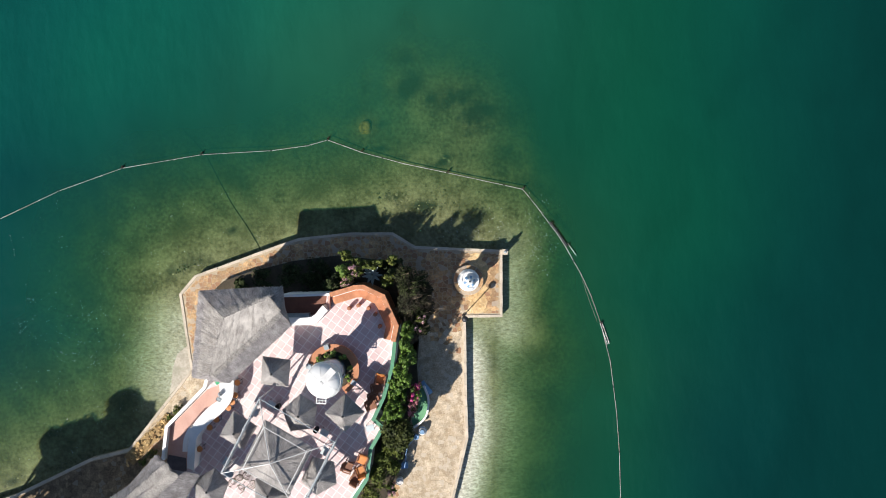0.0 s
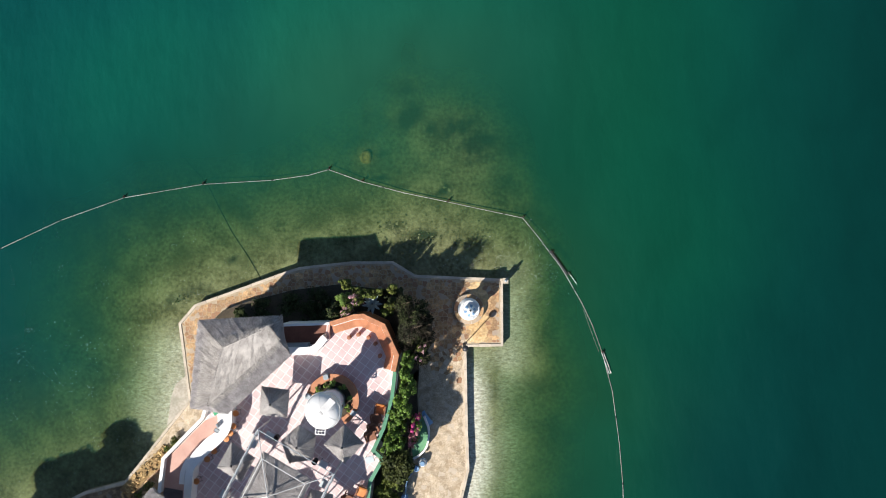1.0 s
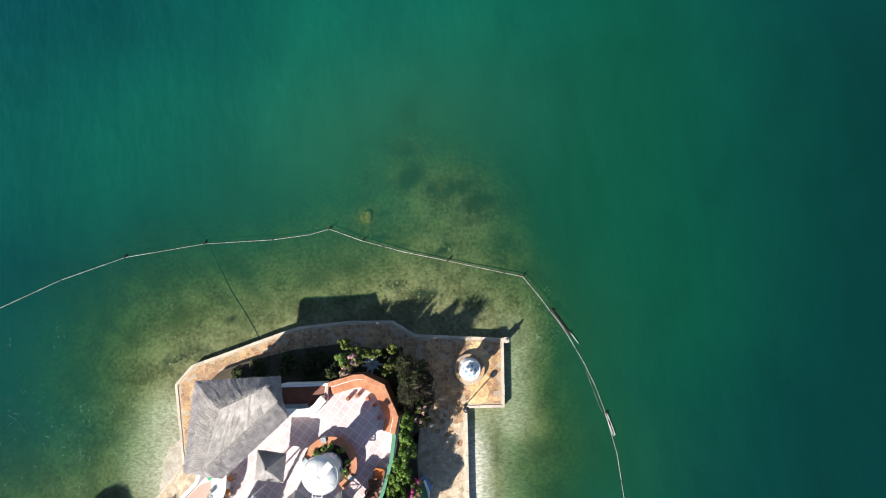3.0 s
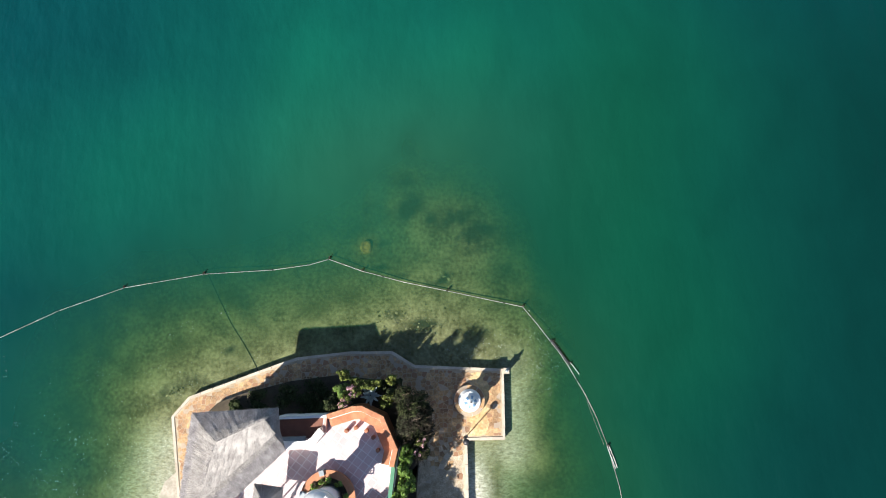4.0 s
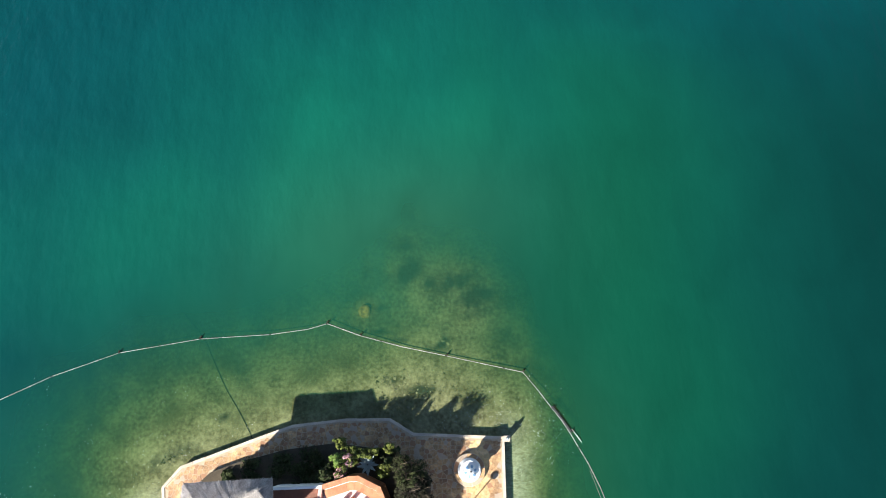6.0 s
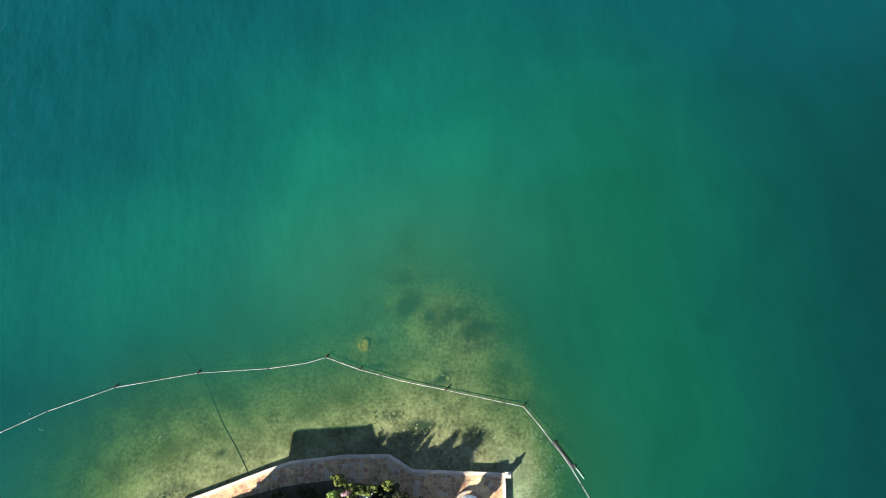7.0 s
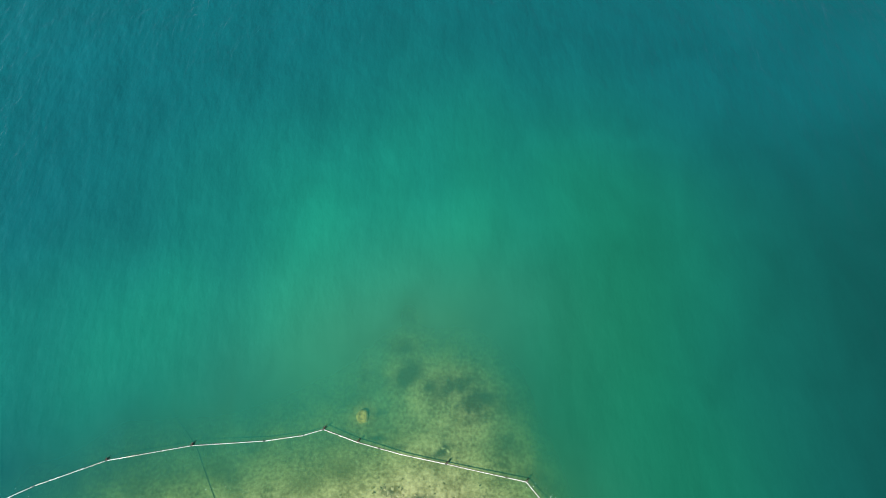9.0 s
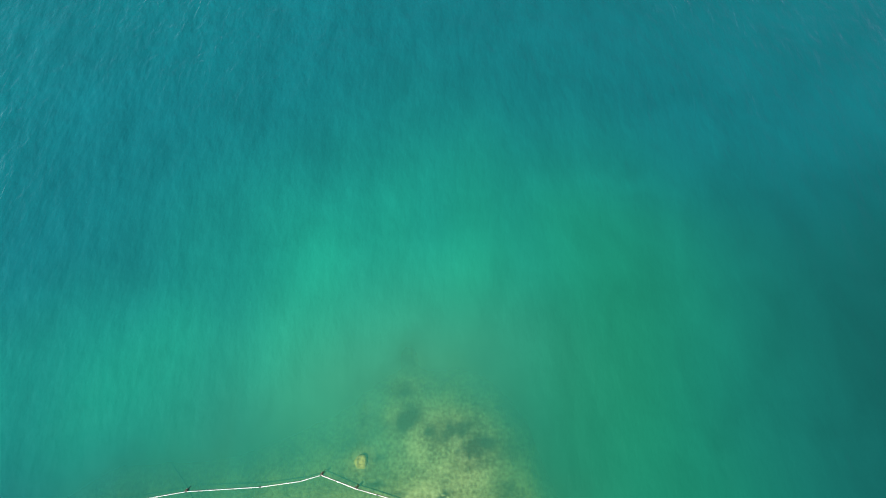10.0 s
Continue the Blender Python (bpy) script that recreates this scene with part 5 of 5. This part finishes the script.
def boulder(place, size, rng, base):
    bm = bmesh.new()
    bmesh.ops.create_icosphere(bm, subdivisions=3, radius=1)
    shift = Vector((rng.uniform(0, 50), rng.uniform(0, 50), 0))
    for v in bm.verts:
        v.co *= 1 + 0.7 * noise.noise(v.co * 1.1 + shift) + 0.3 * noise.noise(v.co * 3 + shift)
        v.co.z *= 0.2
    ob = part("boulder", bm, M_ROCK, at=pose(*place, base, 0, 0, rng.uniform(0, 360)) @ Matrix.Diagonal((size * rng.uniform(0.7, 1.5), size, size, 1)))
    return tagged(ob, "algae-covered boulder in the shallows", "boulder", "boulders in the shallows")


rng = random.Random(8)
ROCKS = [((-17.76, -1.49), 7, 0.55), ((-3.20, 3.39), 22, 0.7), ((-3.58, 3.66), 6, 0.3), ((0.04, 6.21), 4, 0.35), ((-1.49, 3.2), 22, 1.4), ((-28.35, -15.59), 4, 0.5), ((-29.11, -16.04), 3, 0.5)]
for (x, y), count, spread in ROCKS:
    for _ in range(count):
        px, py = x + rng.gauss(0, spread * 0.6), y + rng.gauss(0, spread * 0.5)
        s = rng.uniform(0.03, 0.05 + 0.06 * rng.random())
        boulder((px, py), s, rng, -BED * sea_depth(px, py) + 0.01)

# weed growing on the bed
rng = random.Random(77)
weed = bmesh.new()
for _ in range(40):
    if rng.random() < 0.5:
        x, y = rng.gauss(-2.0, 1.7), rng.gauss(3.2, 0.5)
    else:
        x, y = rng.gauss(-17.7, 0.35), rng.gauss(-1.4, 0.25)
    if inside(x, y, QUAY) or gap_to(x, y, QUAY) < 0.3:
        continue
    wide = rng.uniform(0.02, 0.07)
    leaves(weed, (x, y, -BED * sea_depth(x, y) + 0.02), (wide * rng.uniform(0.7, 2.0), wide, 0.06), int(14 + 200 * wide), rng, 0.035, 0.5, 5)
tagged(part("seaweed", weed, M_WEED), "dark seaweed tufts on the seabed", "seaweed", kind="stuff")

# white flecks laid on the water inside the boom as painted sun glints
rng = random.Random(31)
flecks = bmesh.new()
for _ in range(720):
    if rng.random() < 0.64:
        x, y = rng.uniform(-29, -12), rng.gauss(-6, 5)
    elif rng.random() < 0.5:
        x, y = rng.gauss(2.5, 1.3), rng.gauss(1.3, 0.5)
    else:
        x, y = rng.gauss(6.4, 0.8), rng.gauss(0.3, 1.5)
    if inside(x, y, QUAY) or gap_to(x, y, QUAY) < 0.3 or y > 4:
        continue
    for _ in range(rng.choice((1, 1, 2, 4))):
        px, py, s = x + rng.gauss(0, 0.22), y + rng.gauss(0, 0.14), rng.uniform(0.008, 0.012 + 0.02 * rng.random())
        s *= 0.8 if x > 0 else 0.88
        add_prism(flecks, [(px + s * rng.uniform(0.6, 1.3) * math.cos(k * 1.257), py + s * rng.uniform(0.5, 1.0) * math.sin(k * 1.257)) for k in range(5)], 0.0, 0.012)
foam = tagged(part("foam", flecks, stuff_mat("glint_white", (0.8, 0.82, 0.82), (0.9, 0.9, 0.9), 0.6)), "small white flecks painting sun glints on the water", "foam", kind="stuff")

def turned_slice(r0, z0, r1, z1, start, wide):
    """A thin curved panel between two rings."""
    bm = bmesh.new()
    rows = [[bm.verts.new((r * math.cos(start + wide * k / 4), r * math.sin(start + wide * k / 4), z)) for k in range(5)] for r, z in ((r0, z0), (r1, z1), (r1 - 0.02, z1 - 0.02), (r0 - 0.02, z0 - 0.02))]
    for a, b in zip(rows, rows[1:] + rows[:1]):
        for k in range(4):
            bm.faces.new((a[k], a[k + 1], b[k + 1], b[k]))
    for k in (0, 4):
        bm.faces.new([row[k] for row in rows])
    bmesh.ops.recalc_face_normals(bm, faces=bm.faces)
    return bm


# ---- pier: small lighthouse, lamp post, corner pillar ----
LX, LY = (1.68, -2.06)
light = thing("model_lighthouse", "small white lighthouse on a round stone plinth", "lighthouse", at=pose(LX, LY, QUAY_Z + 0.03))
part("plinth", turned([(1.0, 0), (1.0, 0.32), (0.95, 0.36), (0.72, 0.36), (0.72, 0.2)], 36), M_COPING, light, "round stone plinth")
part("tower", turned([(0.76, 0.2), (0.72, 0.5), (0.6, 0.56), (0.48, 1.6)], 32), M_WHITE, light, smooth=True)
part("gallery", turned([(0.46, 1.6), (0.62, 1.63), (0.62, 1.7), (0.5, 1.72)], 32), M_WHITE, light)
room = part("lantern", turned([(0.33, 1.7), (0.33, 2.0)], 16), M_BLUE, light, "blue lantern room")
part("roof", turned([(0.4, 1.98), (0.37, 2.06), (0.2, 2.34), (0.0, 2.5)], 12), M_WHITE, light)
for k in range(6):
    part("roof_panel", turned_slice(0.38, 2.075, 0.21, 2.355, k * 1.047, 0.5), M_BLUE, light, "blue roof panel")
part("finial", turned([(0.03, 2.4), (0.06, 2.52), (0.0, 2.6)], 8), M_DARK, light)
for k in range(10):
    a = k * 0.628
    part("baluster", tube([(0.58 * math.cos(a), 0.58 * math.sin(a), 1.69), (0.58 * math.cos(a), 0.58 * math.sin(a), 1.9)], 0.018, 5), M_WHITE, light)
part("handrail", tube([(0.58 * math.cos(k * 0.2618), 0.58 * math.sin(k * 0.2618), 1.9) for k in range(25)], 0.02, 6), M_WHITE, light)
for k in range(8):
    a = k * 0.785 + 0.2
    part("slab", band([(0.86 * math.cos(a + d), 0.86 * math.sin(a + d)) for d in (0.02, 0.25, 0.5, 0.74)], 0.12, 0.12, 0.36, 0.39), M_STONE, light)

lamp = thing("lamp_post", "slim dark lamp post with a round head", "lamp post", at=pose(*(1.38, -4.41), QUAY_Z))
part("base", turned([(0.11, 0), (0.11, 0.1), (0.05, 0.2)], 12), M_DARK, lamp)
part("post", tube([(0, 0, 0.15), (0, 0, 2.2)], 0.032, 8), M_DARK, lamp)
part("head", turned([(0.05, 2.15), (0.18, 2.25), (0.2, 2.38), (0.14, 2.5), (0.0, 2.55)], 14), M_DARK, lamp, "round dark lamp head", smooth=True)
pillar = thing("corner_pillar", "square pale stone pillar at the pier corner", "pillar", at=pose(*(4.10, -0.19), 0))
part("shaft", box(-0.15, 0.15, -0.15, 0.15, -1.2, 0.88, bevel=0.02), M_COPING, pillar)
part("cap", box(-0.19, 0.19, -0.19, 0.19, 0.88, 0.95, bevel=0.015), M_COPING, pillar)
part("lantern", turned([(0.08, 0.95), (0.1, 1.2), (0.06, 1.4), (0.0, 1.45)], 10), M_SLATE, pillar)

# ---- seaward side of the garden ----
basin = thing("green_basin", "half-round green basin with a white rim", "basin")
RIM = smooth_line([(-1.26, -8.99), (-1.00, -9.66), (-0.96, -10.32), (-1.15, -10.99), (-1.55, -11.43), (-1.96, -11.69)], 5)
part("basin_floor", prism(RIM + [(-2.08, -11.09), (-2.15, -10.16), (-1.82, -9.42)], 0.7, 1.12), M_TURF, basin)
part("rim", band(RIM, 0.06, 0.06, 0.7, 1.28), M_WHITE, basin)
bench_blue = thing("blue_bench", "small light-blue bench beside the basin", "bench", at=pose(*(-1.11, -9.15), QUAY_Z, 0, 0, -52))
part("seat", box(-0.5, 0.5, -0.17, 0.17, 0.4, 0.46, bevel=0.02), M_BLUE, bench_blue)
for x in (-0.4, 0.4):
    part("leg", box(x - 0.04, x + 0.04, -0.14, 0.14, 0, 0.4), M_BLUE, bench_blue)
urn = thing("blue_urn", "blue and white striped round urn", "urn", at=pose(*(-1.37, -12.04), QUAY_Z))
for k in range(6):
    r = (0.2, 0.26, 0.29, 0.29, 0.25, 0.18)[k]
    part("stripe", turned([(r, 0.1 * k), ((0.26, 0.29, 0.29, 0.25, 0.18, 0.14)[k], 0.1 * k + 0.1)], 18), M_BLUE if k % 2 else M_WHITE, urn)
pot = thing("blue_pot", "light-blue glazed pot on the paving", "pot", at=pose(*(-1.78, -12.44), QUAY_Z))
part("body", turned([(0.13, 0), (0.2, 0.2), (0.2, 0.32), (0.16, 0.36), (0.13, 0.3)], 16), M_BLUE, pot, smooth=True)
curb = thing("blue_rail", "curved light-blue rail at the edge of the bed", "rail")
RAIL = [(*p, 1.3) for p in smooth_line([(-1.92, -12.45), (-2.22, -12.79), (-2.40, -13.27), (-2.44, -13.82), (-2.51, -14.30)], 4)]
part("handrail", tube(RAIL, 0.035, 7), M_BLUE, curb)
for p in RAIL[::4]:
    part("post", tube([(p[0], p[1], QUAY_Z), p], 0.025, 6), M_BLUE, curb)
crate = thing("blue_box", "light-blue painted box with a lid", "box", at=pose(*(-2.56, -14.33), QUAY_Z, 0, 0, 8))
part("body", box(-0.22, 0.22, -0.18, 0.18, 0, 0.3, bevel=0.015), M_BLUE, crate)
part("lid", box(-0.24, 0.24, -0.2, 0.2, 0.3, 0.35, bevel=0.015), M_BLUE, crate)
drum = thing("white_drum", "white round tub on the paving", "tub", at=pose(*(-2.86, -15.33), QUAY_Z))
part("body", turned([(0.2, 0), (0.24, 0.5), (0.21, 0.5), (0.19, 0.1)], 20), M_WHITE, drum)
part("band", turned([(0.245, 0.38), (0.25, 0.4), (0.25, 0.44), (0.24, 0.46)], 20), M_STEEL, drum)


# ---- seats and tables on the terrace ----
def armchair(material, label, group):
    top = thing("armchair", label, "chair", group)
    part("seat", box(-0.26, 0.26, -0.26, 0.24, 0.3, 0.42, bevel=0.03), material, top)
    part("backrest", box(-0.26, 0.26, -0.06, 0.06, 0.0, 0.46, bevel=0.03), material, top, at=pose(0, 0.27, 0.36, -14))
    for x in (-0.31, 0.31):
        part("armrest", box(x - 0.04, x + 0.04, -0.28, 0.3, 0.54, 0.58, bevel=0.012), M_BROWN, top, "brown wooden armrest")
        for y in (-0.24, 0.26):
            part("leg", box(x - 0.03, x + 0.03, y - 0.03, y + 0.03, 0, 0.54), M_BROWN, top)
        part("rail", box(x - 0.02, x + 0.02, -0.21, 0.23, 0.26, 0.32), M_BROWN, top)
    return top


def stool(material, label, group, height=0.7, name="bar_stool"):
    top = thing(name, label, "stool", group)
    part("seat", turned([(0.16, height - 0.06), (0.19, height - 0.03), (0.18, height), (0.0, height + 0.01)], 16), material, top)
    for k in range(4):
        a = k * 1.5708 + 0.785
        part("leg", tube([(0.2 * math.cos(a), 0.2 * math.sin(a), 0), (0.12 * math.cos(a), 0.12 * math.sin(a), height - 0.05)], 0.016, 5), M_DARK, top)
    part("foot_ring", tube([(0.18 * math.cos(k * 0.5236), 0.18 * math.sin(k * 0.5236), 0.25) for k in range(13)], 0.012, 5), M_DARK, top)
    return top


def set_out(make, places):
    first = make()
    for n, (x, y, turn) in enumerate(places):
        m = pose(x, y, TERRACE_Z + 0.02, 0, 0, turn)
        if n:
            copy_thing(first, m)
        else:
            first.matrix_basis = m


set_out(lambda: armchair(M_ORANGE, "orange cushioned armchair with brown wooden arms", "orange armchairs"),
        [(*(-3.89, -8.09), -10), (*(-5.01, -13.09), -20), (*(-5.11, -13.76), 200)])
set_out(lambda: armchair(M_WICKER, "dark brown woven armchair with wooden arms", "brown armchairs"),
        [(*(-4.13, -8.68), 10), (*(-4.31, -9.24), 20), (-4.47, -9.72, 20), (*(-5.88, -13.55), 70), (*(-5.39, -14.25), 150)])
set_out(lambda: stool(M_ORANGE, "orange bar stool along the counter", "stools at the bar"),
        [(*(-12.68, -8.25), 0), (*(-12.82, -9.02), 0), (*(-12.99, -9.44), 0), (*(-13.23, -9.79), 0), (*(-13.97, -10.52), 0), (*(-14.38, -11.01), 0), (*(-15.01, -12.33), 0)])


def clay_pot():
    top = thing("clay_stool", "small round terracotta stool", "stool", "stools by the parapet")
    part("body", turned([(0.11, 0), (0.125, 0.08), (0.125, 0.46), (0.11, 0.5)], 18), M_CLAY, top)
    part("pad", turned([(0.1, 0.5), (0.11, 0.52), (0.0, 0.54)], 18), M_CLAY, top)
    return top


set_out(clay_pot, [(*(-5.83, -3.68), 0), (*(-5.26, -3.51), 0), (*(-4.63, -3.68), 0), (*(-4.21, -4.07), 0), (*(-3.93, -4.81), 0)])


def low_table():
    top = thing("side_table", "small grey square table on the tiles", "table", "small tables under the parasols")
    part("tabletop", box(-0.26, 0.26, -0.2, 0.2, 0.55, 0.6, bevel=0.015), M_TABLE, top)
    for x in (-0.22, 0.22):
        for y in (-0.16, 0.16):
            part("leg", tube([(x, y, 0), (x, y, 0.55)], 0.018, 6), M_DARK, top)
    return top


set_out(low_table, [(*(-10.61, -9.60), -28), (*(-11.59, -10.09), 60), (*(-7.33, -11.35), -28), (*(-7.30, -12.50), 60), (*(-13.37, -13.13), 60), (*(-13.23, -13.90), -28), (*(-4.50, -11.07), 15)])


def dark_tub():
    top = thing("dark_bin", "round black bin on the terrace", "bin", "black bins")
    part("body", turned([(0.14, 0), (0.17, 0.5), (0.18, 0.52), (0.15, 0.52), (0.13, 0.12)], 18), M_RUBBER, top)
    part("rim", tube([(0.17 * math.cos(k * 0.3927), 0.17 * math.sin(k * 0.3927), 0.52) for k in range(17)], 0.015, 6), M_DARK, top)
    return top


set_out(dark_tub, [(*(-10.26, -9.80), 0), (*(-7.88, -11.24), 0), (*(-12.46, -11.59), 0), (*(-8.30, -14.07), 0)])


def wire_chair():
    top = thing("wire_chair", "wire-frame chair on the tiles, darkened for shade", "chair", "wire chairs by the steel frame")
    # dark bark tone stands for the shade over these chairs
    part("seat_ring", tube([(0.19 * math.cos(k * 0.3927), 0.19 * math.sin(k * 0.3927), 0.44) for k in range(17)], 0.02, 6), M_BARK, top, "brown ring of the seat")
    for k in range(5):
        y = -0.13 + 0.065 * k
        part("seat_wire", tube([(-math.sqrt(0.036 - y * y), y, 0.44), (math.sqrt(0.036 - y * y), y, 0.44)], 0.01, 5), M_BARK, top)
    for z, r in ((0.55, 0.24), (0.68, 0.26), (0.8, 0.25)):
        part("hoop", tube([(r * math.cos(radians(a)), r * math.sin(radians(a)), z) for a in range(-20, 221, 20)], 0.014, 5), M_BARK, top)
    for k in range(4):
        a = k * 1.5708 + 0.6
        part("leg", tube([(0.22 * math.cos(a), 0.22 * math.sin(a), 0), (0.19 * math.cos(a), 0.19 * math.sin(a), 0.43)], 0.014, 5), M_DARK, top)
    return top


set_out(wire_chair, [(*(-12.60, -14.18), 10), (*(-12.07, -13.93), 80), (*(-11.79, -14.53), 200), (*(-12.49, -14.77), 300), (*(-12.98, -14.42), 40)])
# ---- paving stones ----
rng = random.Random(17)


def cell_of(p, others):
    """The stone round p: all that lies nearer to p than to its neighbours."""
    ring = [(p[0] - 1, p[1] - 1), (p[0] + 1, p[1] - 1), (p[0] + 1, p[1] + 1), (p[0] - 1, p[1] + 1)]
    for q in others:
        mx, my, nx, ny = (p[0] + q[0]) / 2, (p[1] + q[1]) / 2, q[0] - p[0], q[1] - p[1]
        cut = []
        for (ax, ay), (bx, by) in zip(ring, ring[1:] + ring[:1]):
            da, db = (ax - mx) * nx + (ay - my) * ny, (bx - mx) * nx + (by - my) * ny
            if da <= 0:
                cut.append((ax, ay))
            if da * db < 0:
                cut.append((ax + (bx - ax) * da / (da - db), ay + (by - ay) * da / (da - db)))
        ring = cut
        if len(ring) < 3:
            return []
    return ring


def drawn_in(ring, centre, keep, by):
    """The ring a joint's width smaller, with corners that leave the kept area pulled back towards the centre."""
    out = []
    for x, y in ring:
        d = math.hypot(x - centre[0], y - centre[1])
        k = max(0.2, 1 - by / max(d, 1e-3))
        while k > 0.25 and not keep(centre[0] + (x - centre[0]) * k, centre[1] + (y - centre[1]) * k):
            k -= 0.12
        out.append((centre[0] + (x - centre[0]) * k, centre[1] + (y - centre[1]) * k))
    return out


def on_paving(x, y):
    return inside(x, y, QUAY) and gap_to(x, y, QUAY) > 0.24 and not inside(x, y, TERRACE) and not inside(x, y, GARDEN_N) and not inside(x, y, GARDEN_E)


step, dots = 0.29, {}
for i in range(-125, 26):
    for j in range(-74, 10):
        dots[i, j] = ((i + rng.uniform(0.08, 0.92)) * step, (j + rng.uniform(0.08, 0.92)) * step)
near, rest_ochre, rest_pale, rest_shade = [], bmesh.new(), bmesh.new(), bmesh.new()
for (i, j), p in dots.items():
    if not on_paving(*p):
        continue
    ring = cell_of(p, [dots[i + a, j + b] for a in (-2, -1, 0, 1, 2) for b in (-2, -1, 0, 1, 2) if (a or b) and (i + a, j + b) in dots])
    if len(ring) < 3:
        continue
    pale_side = (p[0] > -3 and rng.random() < (-3.8 - p[1]) / 3.2) or (-19.5 < p[0] < -14 and -12 < p[1] < -7.5)
    ring = drawn_in(ring, p, on_paving, 0.006 if pale_side or p[0] > 1.7 else 0.018)
    high = QUAY_Z + rng.uniform(0.005, 0.014)
    if len(near) < 300 and p[0] > -3 and p[1] > -6.5:
        near.append((ring, p, high, pale_side))
    else:
        add_prism(rest_shade if p[0] < -19.6 else rest_pale if pale_side else rest_ochre, ring, QUAY_Z - 0.01, high)
# stones beyond the shade's edge take the copy with sunlight painted in
for ring, p, high, pale_side in near:
    part("flagstone", add_prism(bmesh.new(), ring, QUAY_Z - 0.01, high), M_PALE if pale_side else M_SUNNY_STONE if p[0] > 1.7 else M_STONE, quay)
part("flagstones", rest_ochre, M_STONE, quay)["kind"] = "stuff"
part("flagstones", rest_pale, M_PALE, quay)["kind"] = "stuff"
part("flagstones", rest_shade, M_SHADE_STONE, quay, "flagstones darkened for the shade of the trees")["kind"] = "stuff"

# ---- terrace tiles ----
TURN, SIDE = radians(-36), 0.47
ux, uy = (math.cos(TURN), math.sin(TURN)), (-math.sin(TURN), math.cos(TURN))


def on_terrace(x, y):
    return inside(x, y, TERRACE) and gap_to(x, y, TERRACE) > 0.1


square = prism([(-0.214, -0.214), (0.214, -0.214), (0.214, 0.214), (-0.214, 0.214)], 0.0, 0.008)
tile_mesh = mesh_of("tile", square, M_TILE)
rest, count = bmesh.new(), 0
for i in range(-70, 40):
    for j in range(-70, 40):
        x, y = (i * ux[0] + j * uy[0]) * SIDE, (i * ux[1] + j * uy[1]) * SIDE
        if y < -20 or not on_terrace(x, y) or inside(x, y, [(e[0], e[1]) for e in [(-13.7, -3.05), (-10.3, -2.95), (-9.95, -4.05), (-12.69, -7.34), (-14.2, -7.11)]]):
            continue
        corners = [(x + a * 0.214 * ux[0] + b * 0.214 * uy[0], y + a * 0.214 * ux[1] + b * 0.214 * uy[1]) for a, b in ((-1, -1), (1, -1), (1, 1), (-1, 1))]
        if count < 300 and y > -11.5 and all(on_terrace(*c) for c in corners):
            tile = new("tile", tile_mesh)
            tile.matrix_basis = pose(x, y, TERRACE_Z, 0, 0, -36)
            tile.parent = terrace
            count += 1
        else:
            add_prism(rest, drawn_in(corners, (x, y), on_terrace, 0.0), TERRACE_Z, TERRACE_Z + 0.008)
part("tiles", rest, M_TILE, terrace)["kind"] = "stuff"
